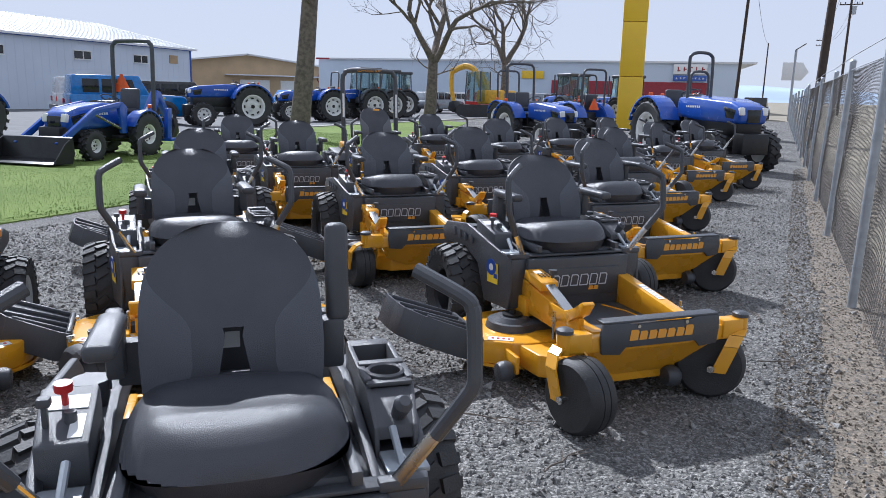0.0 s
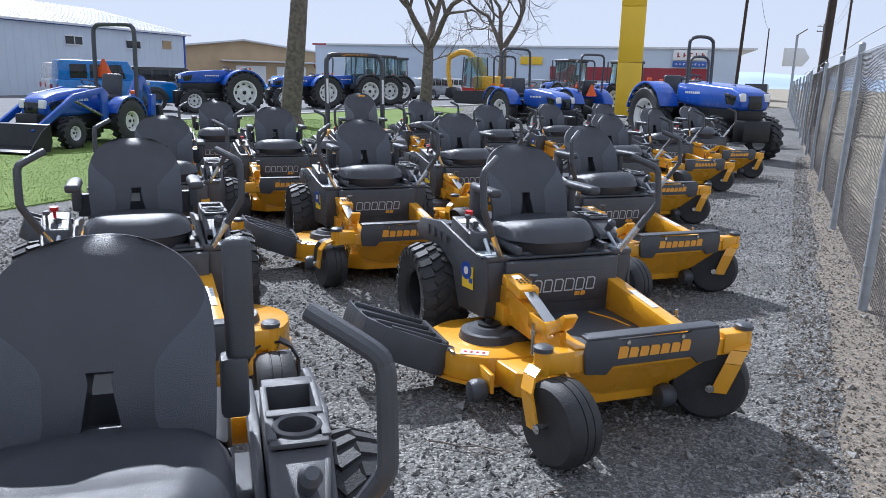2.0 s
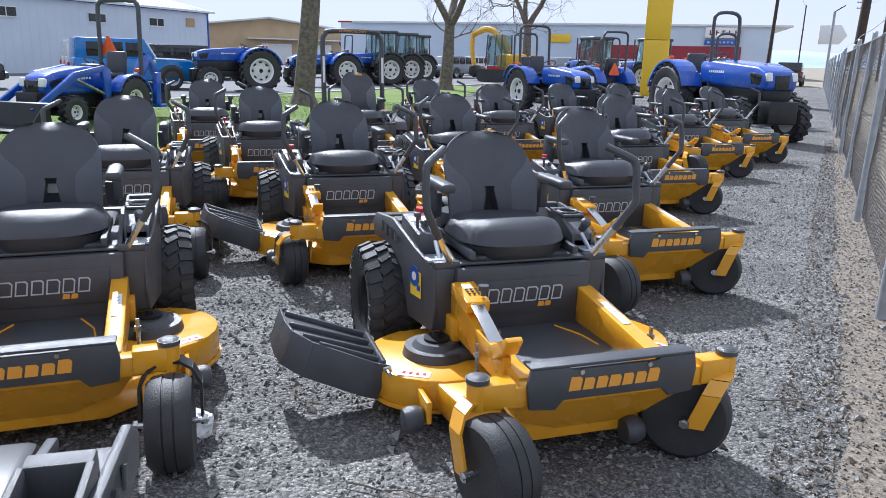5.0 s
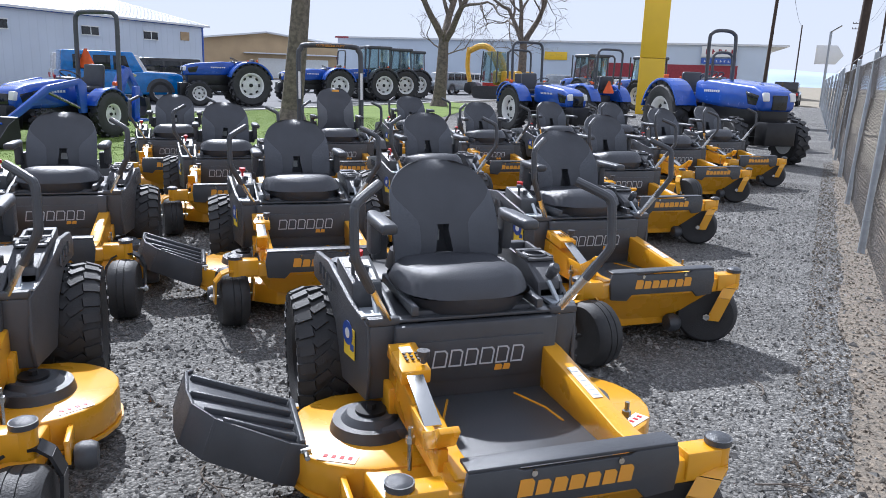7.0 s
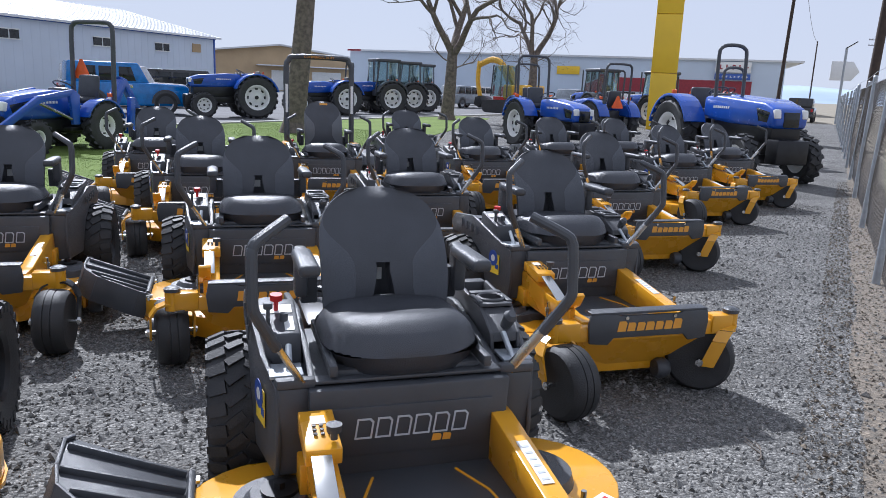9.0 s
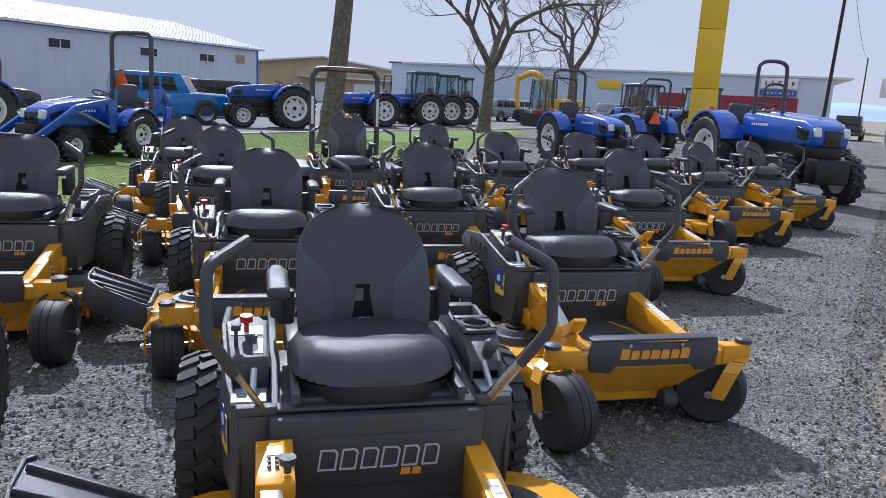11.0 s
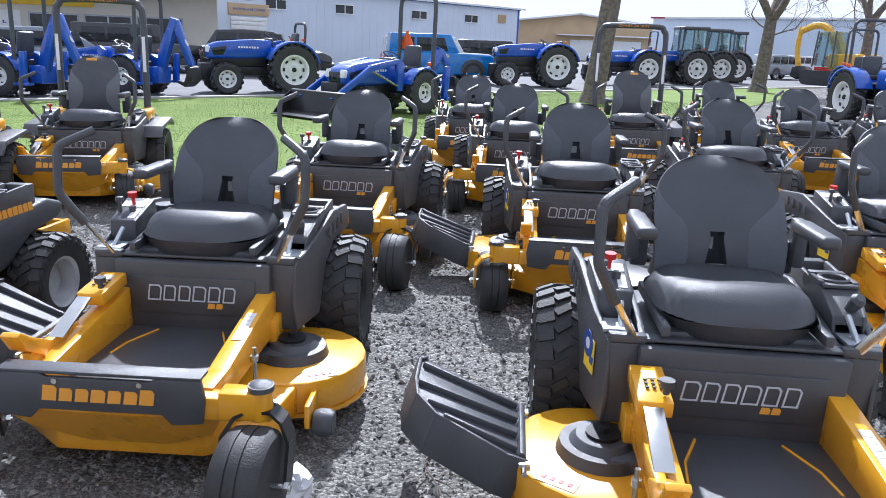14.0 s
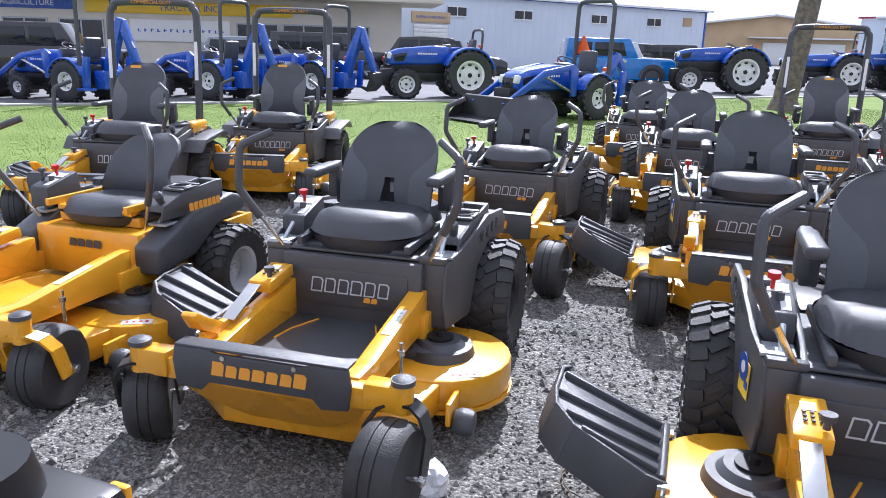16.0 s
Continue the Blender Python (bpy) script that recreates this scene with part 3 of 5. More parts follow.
        for y0, y1, x1 in ((-0.16, -0.20, 0.385), (-0.06, -0.06, 0.385), (0.04, 0.045, 0.34), (0.13, 0.10, 0.28)):
            d = Vector((x1 - 0.03, y1 - y0, 0))
            add_box(bm, (0, 0, 0), (d.length, 0.014, 0.026), 0.005, m=cm @ Matrix.Translation(((x1 + 0.03) / 2, (y0 + y1) / 2, 0.050)) @ Matrix.Rotation(math.atan2(d.y, d.x), 4, 'Z'))
        add_box(bm, (0, 0, 0), (0.022, 0.34, 0.03), 0.006, m=cm @ Matrix.Translation((0.015, -0.01, 0.048)))
    part("discharge_chute", PLASTIC, root, chute)
    part("chute_hinge", STEEL, root, lambda bm: (add_cyl(bm, (0.645, -0.99, 0.225), (0.645, -0.57, 0.225), 0.009, n=8), add_box(bm, (0.645, -0.95, 0.232), (0.035, 0.03, 0.012)), add_box(bm, (0.645, -0.62, 0.232), (0.035, 0.03, 0.012))))
    # frame
    def front_frame(bm):
        add_box(bm, (0, -0.03, 0.355), (0.86, 0.07, 0.075), 0.008)
        for s in (-1, 1):
            add_box(bm, (s * 0.42, -0.022, 0.372), (0.12, 0.075, 0.09), 0.008)
            add_prism(bm, [(-0.80, 0.30), (-0.05, 0.30), (-0.05, 0.40), (-0.20, 0.395), (-0.74, 0.47), (-0.80, 0.47)], s * 0.29 - 0.035, s * 0.29 + 0.035, 'x', 0.006)
            add_box(bm, (s * 0.315, -0.95, 0.33), (0.06, 0.5, 0.10), 0.006)
        top = [(-0.37, -0.005, 0.335), (0.37, -0.005, 0.335), (0.30, -0.09, 0.215), (0.13, -0.135, 0.145), (-0.13, -0.135, 0.145), (-0.30, -0.09, 0.215)]
        rim = [[bm.verts.new((x, y - d, z)) for x, y, z in top] for d in (0.0, 0.012)]
        bm.faces.new(rim[0])
        bm.faces.new(rim[1][::-1])
        for i in range(6):
            bm.faces.new((rim[0][i], rim[0][(i + 1) % 6], rim[1][(i + 1) % 6], rim[1][i]))
    part("main_frame", YELLOW, root, front_frame)

    def bumper(bm):
        add_prism(bm, [(-0.315, 0.315), (-0.22, 0.305), (-0.19, 0.338), (0.19, 0.338), (0.22, 0.305), (0.315, 0.315), (0.325, 0.40), (0.315, 0.455), (0.18, 0.455), (0.16, 0.445), (-0.16, 0.445), (-0.18, 0.455), (-0.315, 0.455), (-0.325, 0.40)], 0.008, 0.026, 'y', 0.004)
        add_box(bm, (0, -0.012, 0.459), (0.63, 0.07, 0.012), 0.004)
    if style != "dash":
        part("bumper_panel", PLASTIC, root, bumper)
        part("bumper_lettering", ORANGE, root, lambda bm: letter_bars(bm, 0.175, -0.175, 0.370, 0.412, 0.0265, 7, first_taller=0.008))
    for s in (-1, 1) if style != "dash" else ():
        part("bumper_bolt", STEEL, root, lambda bm: add_cyl(bm, (s * 0.13, 0.024, 0.436), (s * 0.13, 0.032, 0.436), 0.009, n=10))
    # footplate
    part("footplate", YELLOW if style == "dash" else PLASTIC, root, lambda bm: (add_box(bm, (0, -0.40, 0.300), (0.52, 0.70, 0.02), 0.004), add_box(bm, (0, -0.41, 0.3115), (0.45, 0.60, 0.005), 0.002)))
    part("footplate_stripe", YELLOW, root, lambda bm: [add_tube(bm, [(s * 0.13, -0.70, 0.314), (s * 0.19, -0.56, 0.314), (s * 0.205, -0.45, 0.314)], 0.005, 5, 1) for s in (-1, 1)])
    # lift pedal and height dial on the right
    part("pedal_arm", YELLOW, root, lambda bm: (add_box(bm, (0.325, -0.30, 0.40), (0.03, 0.30, 0.07), 0.004), add_prism(bm, [(-0.22, 0.40), (-0.12, 0.46), (-0.08, 0.52), (-0.10, 0.53), (-0.16, 0.49), (-0.26, 0.44)], 0.30, 0.36, 'x', 0.004), add_box(bm, (0.30, -0.62, 0.505), (0.10, 0.20, 0.05), 0.006, m=Matrix.Rotation(-0.12, 4, 'X'))))
    part("pedal_plate", STEEL, root, lambda bm: add_box(bm, (0.31, -0.40, 0.470), (0.055, 0.22, 0.008), 0.002, m=Matrix.Rotation(-0.35, 4, 'X')))
    part("height_knob", PLASTIC, root, lambda bm: (add_cyl(bm, (0.27, -0.55, 0.53), (0.27, -0.55, 0.555), 0.010, n=10), add_cyl(bm, (0.27, -0.55, 0.553), (0.27, -0.55, 0.573), 0.020, 0.022, n=16)))
    part("dial_holes", PLASTIC, root, lambda bm: [add_cyl(bm, (0.275 + (i % 3) * 0.02, -0.585 - (i // 3) * 0.02, 0.529 + (i // 3) * 0.0025), (0.275 + (i % 3) * 0.02, -0.585 - (i // 3) * 0.02, 0.5335 + (i // 3) * 0.0025), 0.006, n=8) for i in range(9)])
    part("rail_decal", PAPER, root, lambda bm: add_box(bm, (-0.29, -0.48, 0.436), (0.036, 0.20, 0.002), 0, m=Matrix.Rotation(-0.138, 4, 'X')))
    part("rail_decal_marks", SILVER, root, lambda bm: [add_box(bm, (-0.29, -0.40 - i * 0.03, 0.426 + i * 0.0042), (0.022, 0.009, 0.002), 0, m=Matrix.Rotation(-0.138, 4, 'X')) for i in range(6)])
    part("dial_decal", PAPER, root, lambda bm: add_box(bm, (0.30, -0.66, 0.5365), (0.04, 0.04, 0.002), 0, m=Matrix.Rotation(-0.12, 4, 'X')))
    for s in (-1, 1):
        part("grease_fitting", STEEL, root, lambda bm: (add_cyl(bm, (s * 0.37, -0.33, 0.28), (s * 0.37, -0.33, 0.42), 0.008, n=8), add_cyl(bm, (s * 0.37, -0.33, 0.37), (s * 0.37, -0.33, 0.39), 0.015, n=6)))
    # body
    def front_panel(bm):
        if style == "dash":
            add_prism(bm, [(-0.33, 0.28), (0.33, 0.28), (0.315, 0.525), (-0.315, 0.525)], -0.80, -0.745, 'y', 0.012)
            add_box(bm, (0, -1.05, 0.50), (0.60, 0.56, 0.05), 0.015)
            add_box(bm, (0, -0.86, 0.555), (0.50, 0.035, 0.05), 0.006)
            return
        add_prism(bm, [(-0.30, 0.27), (0.30, 0.27), (0.315, 0.585), (-0.315, 0.585)], -0.80, -0.745, 'y', 0.012)
        add_prism(bm, [(-0.245, 0.37), (0.245, 0.37), (0.255, 0.525), (-0.255, 0.525)], -0.75, -0.738, 'y', 0.004)
        add_box(bm, (0, -1.05, 0.56), (0.60, 0.56, 0.05), 0.015)
        add_box(bm, (0, -0.80, 0.597), (0.64, 0.05, 0.012), 0.004)
    part("front_panel", YELLOW if style == "dash" else body_mat, root, front_panel)
    if style == "dash":
        for s in (-1, 1):
            part("side_lettering", ORANGE, root, lambda bm: letter_bars(bm, -0.13, 0.13, -0.02, 0.02, 0.0, 7), Matrix.Translation((s * 0.4655, -1.20, 0.635)) @ Matrix.Rotation(radians(-90 * s), 4, 'Z'))
        part("panel_lettering", PLASTIC, root, lambda bm: letter_bars(bm, 0.10, -0.10, 0.435, 0.475, -0.737, 4))
    else:
        part("panel_lettering", SILVER, root, lambda bm: letter_bars(bm, 0.18, -0.18, 0.425, 0.49, -0.737, 6 if style == "raptor" else 7, hollow=True))
        part("model_badge", ORANGE, root, lambda bm: letter_bars(bm, -0.06, -0.125, 0.398, 0.420, -0.737, 2))

    def draw_in(bm):
        """The pods narrow towards the front panel."""
        for v in bm.verts:
            k = 1 - 0.35 * min(1, max(0, (v.co.y + 1.08) / 0.30))
            if abs(v.co.x) > 0.3:
                v.co.x = math.copysign(0.3 + (abs(v.co.x) - 0.3) * k, v.co.x)

    def dash_pod(bm, s):
        add_prism(bm, [(-0.83, 0.34), (-0.83, 0.48), (-0.98, 0.545), (-1.12, 0.61), (-1.46, 0.645), (-1.60, 0.60), (-1.55, 0.53), (-1.32, 0.50), (-1.12, 0.38)], s * 0.31, s * 0.46, 'x', 0.02, 3)
        add_box(bm, (s * 0.385, -1.22, 0.635), (0.10, 0.16, 0.03), 0.008)

    def pod(bm, s):
        if style == "dash":
            return dash_pod(bm, s)
        add_prism(bm, [(-0.79, 0.30), (-0.77, 0.40), (-0.785, 0.585), (-0.95, 0.63), (-1.28, 0.70), (-1.62, 0.66), (-1.70, 0.60), (-1.66, 0.53), (-1.30, 0.56), (-1.10, 0.50), (-1.02, 0.30)], s * 0.44, s * 0.465, 'x', 0.008)
        add_prism(bm, [(-0.79, 0.30), (-0.775, 0.585), (-1.02, 0.60), (-1.02, 0.30)], s * 0.30, s * 0.455, 'x', 0.014)
        add_prism(bm, [(-0.78, 0.585), (-1.65, 0.60), (-1.65, 0.63), (-1.28, 0.68), (-0.95, 0.625)], s * 0.285, s * 0.31, 'x', 0.006)
        add_box(bm, (s * 0.375, -1.30, 0.575), (0.15, 0.70, 0.04), 0.006)
        add_box(bm, (s * 0.375, -0.79, 0.598), (0.17, 0.035, 0.03), 0.008)
        for i in range(4):
            add_box(bm, (s * 0.467, -1.20 - i * 0.09, 0.62), (0.008, 0.03, 0.05), 0.002, m=Matrix.Rotation(0.4, 4, 'X'))
        draw_in(bm)
    for s in (-1, 1):
        part("side_pod", body_mat, root, lambda bm: pod(bm, s))
        if style != "dash" and s > 0:
            sticker(root, s)
    part("control_console", PLASTIC, root, lambda bm: (add_prism(bm, [(-0.95, 0.59), (-0.96, 0.69), (-1.17, 0.745), (-1.20, 0.59)], 0.315, 0.445, 'x', 0.008), draw_in(bm)))
    part("console_decal", PAPER, root, lambda bm: (add_box(bm, (0.38, -1.105, 0.7295), (0.10, 0.05, 0.002), 0, m=Matrix.Rotation(-0.26, 4, 'X')), add_box(bm, (0.345, -1.02, 0.707), (0.03, 0.08, 0.002), 0, m=Matrix.Rotation(-0.26, 4, 'X'))))
    part("choke_knob", RED, root, lambda bm: (add_cyl(bm, (0.38, -1.10, 0.725), (0.38, -1.09, 0.775), 0.008, n=8), add_cyl(bm, (0.38, -1.09, 0.765), (0.38, -1.088, 0.785), 0.02, n=14)))
    part("throttle", PLASTIC, root, lambda bm: (add_box(bm, (0.41, -1.03, 0.735), (0.012, 0.02, 0.06), 0.003), add_box(bm, (0.41, -1.03, 0.765), (0.03, 0.03, 0.022), 0.006), add_cyl(bm, (0.36, -1.04, 0.70), (0.36, -1.04, 0.735), 0.014, n=12)))

    def cup(bm):
        add_prism(bm, [(-0.92, 0.59), (-0.94, 0.66), (-1.07, 0.715), (-1.34, 0.735), (-1.40, 0.59)], -0.445, -0.43, 'x', 0.004)
        add_prism(bm, [(-0.92, 0.59), (-0.94, 0.66), (-1.07, 0.715), (-1.34, 0.735), (-1.40, 0.59)], -0.33, -0.315, 'x', 0.004)
        add_lathe(bm, [(0.040, 0.0), (0.040, 0.11), (0.046, 0.115), (0.052, 0.11), (0.052, 0.0)], 24, Matrix.Translation((-0.38, -1.13, 0.622)) @ Matrix.Rotation(radians(-90), 4, 'Y'))
        ring_out = [(-0.44, -1.065), (-0.32, -1.065), (-0.32, -1.195), (-0.44, -1.195)]
        for a, b, c, d in (((-0.38, -1.075, 0.72), (0.12, 0.03, 0.012), 0, 0), ((-0.38, -1.19, 0.73), (0.12, 0.03, 0.012), 0, 0), ((-0.435, -1.13, 0.725), (0.02, 0.10, 0.012), 0, 0), ((-0.325, -1.13, 0.725), (0.02, 0.10, 0.012), 0, 0)):
            add_box(bm, a, b, 0.003)
        add_box(bm, (-0.38, -1.27, 0.64), (0.11, 0.11, 0.01))
        add_prism(bm, [(-0.935, 0.63), (-0.945, 0.66), (-1.065, 0.712), (-1.065, 0.63)], -0.44, -0.32, 'x', 0.004)
        add_box(bm, (-0.38, -1.37, 0.66), (0.12, 0.05, 0.14), 0.006)
        draw_in(bm)
    part("cup_holder", CHARCOAL, root, cup)
    part("parking_knob", PLASTIC, root, lambda bm: (add_cyl(bm, (-0.38, -0.98, 0.67), (-0.385, -0.945, 0.715), 0.018, 0.024, 14), add_cyl(bm, (-0.385, -0.945, 0.715), (-0.387, -0.935, 0.727), 0.024, 0.014, 14)))
    part("fuel_cap", PLASTIC, root, lambda bm: (add_cyl(bm, (0.38, -1.42, 0.59), (0.38, -1.42, 0.665), 0.05, n=20), [add_box(bm, (0.38 + 0.05 * math.cos(i), -1.42 + 0.05 * math.sin(i), 0.65), (0.012, 0.012, 0.03)) for i in range(6)]))
    for s in (-1, 1):
        part("lever_slot", GALV, root, lambda bm: (add_box(bm, (s * 0.37, -0.87, 0.605), (0.10, 0.10, 0.012), 0.002), add_tube(bm, [(s * 0.36, -0.84, 0.60), (s * 0.355, -0.93, 0.665)], 0.010, 8, 1)))
    # engine at the back
    def engine(bm):
        add_box(bm, (0, -1.58, 0.45), (0.50, 0.36, 0.26), 0.03)
        add_cyl(bm, (0, -1.58, 0.58), (0, -1.58, 0.66), 0.15, 0.13, 24)
        add_tube(bm, [(0.10, -1.66, 0.60), (0.17, -1.72, 0.62), (0.20, -1.76, 0.52), (0.18, -1.74, 0.42)], 0.014, 8, 4)
        add_tube(bm, [(0.06, -1.67, 0.58), (0.12, -1.75, 0.59), (0.15, -1.77, 0.50), (0.13, -1.75, 0.42)], 0.012, 8, 4)
        add_cyl(bm, (-0.2, -1.72, 0.38), (0.2, -1.72, 0.38), 0.06, n=16)
        add_box(bm, (0, -1.37, 0.30), (0.70, 0.20, 0.16), 0.02)
    part("engine", DARKMETAL, root, engine)
    part("rear_guard", YELLOW, root, lambda bm: (add_box(bm, (0, -1.82, 0.40), (0.66, 0.03, 0.09), 0.008), [add_box(bm, (s * 0.32, -1.70, 0.40), (0.03, 0.26, 0.10), 0.008) for s in (-1, 1)], [add_box(bm, (s * 0.16, -1.815, 0.475), (0.05, 0.02, 0.09), 0.005) for s in (-1, 1)]))
    # seat
    low = -0.05 if style == "dash" else 0.0
    part("seat_pan", YELLOW if style == "dash" else PLASTIC, root, lambda bm: (add_box(bm, (0, -1.02, 0.605), (0.46, 0.42, 0.03), 0.01), [add_box(bm, (s * 0.24, -0.99, 0.635), (0.025, 0.46, 0.035), 0.004) for s in (-1, 1)]))
    part("seat_cushion", VINYL, root, lambda bm: cushion_mesh(bm, 0.505, 0.53, 0.205 if style != "dash" else 0.15), pose(0, -1.02, 0.58 + low))
    if style == "raptor":
        part("backrest", VINYL, root, lambda bm: backrest_mesh(bm, 0.215, 0.224, 0.475, 0.085, True), pose(0, -1.235, 0.638, 8, 0, 0), mats=(FABRIC,))
        part("back_bracket", PLASTIC, root, lambda bm: (add_box(bm, (0, -1.33, 0.745), (0.16, 0.03, 0.20), 0.01), add_box(bm, (0, -1.29, 0.645), (0.22, 0.16, 0.03), 0.01)))
        part("seat_tag", PAPER, root, lambda bm: add_box(bm, (0.008, -1.3135, 0.785), (0.05, 0.002, 0.045), 0))
    elif style == "dash":
        part("backrest", VINYL, root, lambda bm: backrest_mesh(bm, 0.235, 0.20, 0.36, 0.10, False, False), pose(0, -1.215, 0.60, 10, 0, 0))
    else:
        part("backrest", VINYL, root, lambda bm: backrest_mesh(bm, 0.225, 0.225, 0.55, 0.10, False), pose(0, -1.235, 0.70, 8, 0, 0), mats=(SEATGREY,))
        part("seat_badge", ORANGE, root, lambda bm: add_box(bm, (0, -1.185, 1.20), (0.09, 0.006, 0.022), 0.0, m=Matrix.Rotation(0.35, 4, 'X')))
        part("roll_bar", PLASTIC, root, lambda bm: add_tube(bm, [(-0.40, -1.52, 0.50), (-0.40, -1.56, 1.1), (-0.40, -1.60, 1.60), (-0.37, -1.605, 1.70), (-0.28, -1.61, 1.75), (0.28, -1.61, 1.75), (0.37, -1.605, 1.70), (0.40, -1.60, 1.60), (0.40, -1.56, 1.1), (0.40, -1.52, 0.50)], 0.034, 10, 5))
        text_part("bar_lettering", "COMMERCIAL DUTY", ORANGE, root, Matrix.Translation((0, -1.574, 1.75)) @ Matrix.Rotation(radians(180), 4, 'Z') @ Matrix.Rotation(radians(90), 4, 'X'), 0.04, 0.001)
        for s in (-1, 1):
            part("bar_decal", PAPER, root, lambda bm: add_box(bm, (s * 0.40, -1.535, 1.25), (0.03, 0.004, 0.34), 0, m=Matrix.Rotation(0.06, 4, 'X')))
            part("wheel_fender", CHARCOAL, root, lambda bm: add_prism(bm, [(-0.98, 0.50), (-1.08, 0.60), (-1.55, 0.64), (-1.72, 0.58), (-1.72, 0.54), (-1.54, 0.60), (-1.10, 0.56), (-1.02, 0.49)], s * 0.42, s * 0.62, 'x', 0.008))
            part("side_tank", YELLOW, root, lambda bm: add_box(bm, (s * 0.42, -1.38, 0.68), (0.10, 0.34, 0.11), 0.03, 3))
    if style != "dash":
        if arm_up:
            part("armrest", PLASTIC, root, lambda bm: (add_box(bm, (-0.275, -1.27, 0.97), (0.062, 0.05, 0.27), 0.02, 3, m=Matrix.Rotation(0.1, 4, 'X')), add_box(bm, (-0.26, -1.26, 0.78), (0.06, 0.06, 0.14), 0.012)))
        for s in ((1,) if arm_up else (-1, 1)):
            part("armrest", PLASTIC, root, lambda bm: (add_box(bm, (s * 0.285, -1.10, 0.885), (0.068, 0.27, 0.042), 0.016, 3), add_box(bm, (s * 0.285, -1.24, 0.82), (0.045, 0.08, 0.17), 0.012), add_box(bm, (s * 0.255, -1.27, 0.76), (0.06, 0.05, 0.12), 0.01)))
    if style == "dash":
        # its panel and seat sit further back than on the larger machines
        for ob in root.children:
            if ob.name.split(".")[0] in ("front_panel", "panel_lettering", "seat_pan", "seat_cushion", "backrest", "lever_arm", "lever_grip", "lever_slot"):
                ob.matrix_basis = Matrix.Translation((0, -0.12, -0.04 if "lever" in ob.name else 0)) @ ob.matrix_basis
    return root


def facing(x, y, heading, z=0.0):
    """Pose of a thing whose +y side looks along the heading, in degrees from +x."""
    return pose(x, y, z, 0, 0, heading - 90)


# ---------------------------------------------------------------- the rows of mowers
XD_LABEL = "black and yellow zero-turn mower with black vinyl seat on gravel"
xd = raptor(facing(-0.475, 3.415, -45), YELLOW, (55, 192), PLASTIC, XD_LABEL)
for x, y, h in ((-0.67, 5.60, -45), (-1.13, 8.32, -45), (-1.10, 11.15, -45), (-0.80, 13.1, -45), (-2.38, 6.80, -45),
                (-3.25, 9.9, -45), (-2.85, 11.6, -45), (-2.25, 12.8, -45), (-4.95, 11.0, -45), (-6.25, 7.45, -45)):
    copy_thing(xd, facing(x, y, h))
xd2 = raptor(facing(-2.43, 4.95, -45), YELLOW, (-10, 8), PLASTIC, XD_LABEL)
copy_thing(xd2, facing(-4.5, 6.45, -45))
xl = raptor(facing(-2.245, 2.445, -42.5), DARKMETAL, (176, 25), CHARCOAL, "charcoal and yellow zero-turn mower with dark caster forks on gravel")
copy_thing(xl, facing(-3.9, 4.2, -45))
raptor(facing(-0.44, 0.52, -48), YELLOW, (20, 30), PLASTIC, "black zero-turn mower with one armrest folded up, on gravel", arm_up=True)
ft = raptor(facing(-6.64, 3.36, -30), YELLOW, (10, 20), CHARCOAL, "black and yellow mower with tall roll bar and grey seat", "fastrak")
for x, y, h in ((-6.04, 1.92, -30), (-4.65, 8.55, -45)):
    copy_thing(ft, facing(x, y, h))
raptor(facing(-3.34, 1.36, -45), YELLOW, (10, 30), PLASTIC, "yellow fronted mower with smooth black seat on gravel", "dash", GREYRIM)


# ---------------------------------------------------------------- fence on the verge
def fence_x(y):
    return 0.50 - 0.0195 * (y - 5.94)


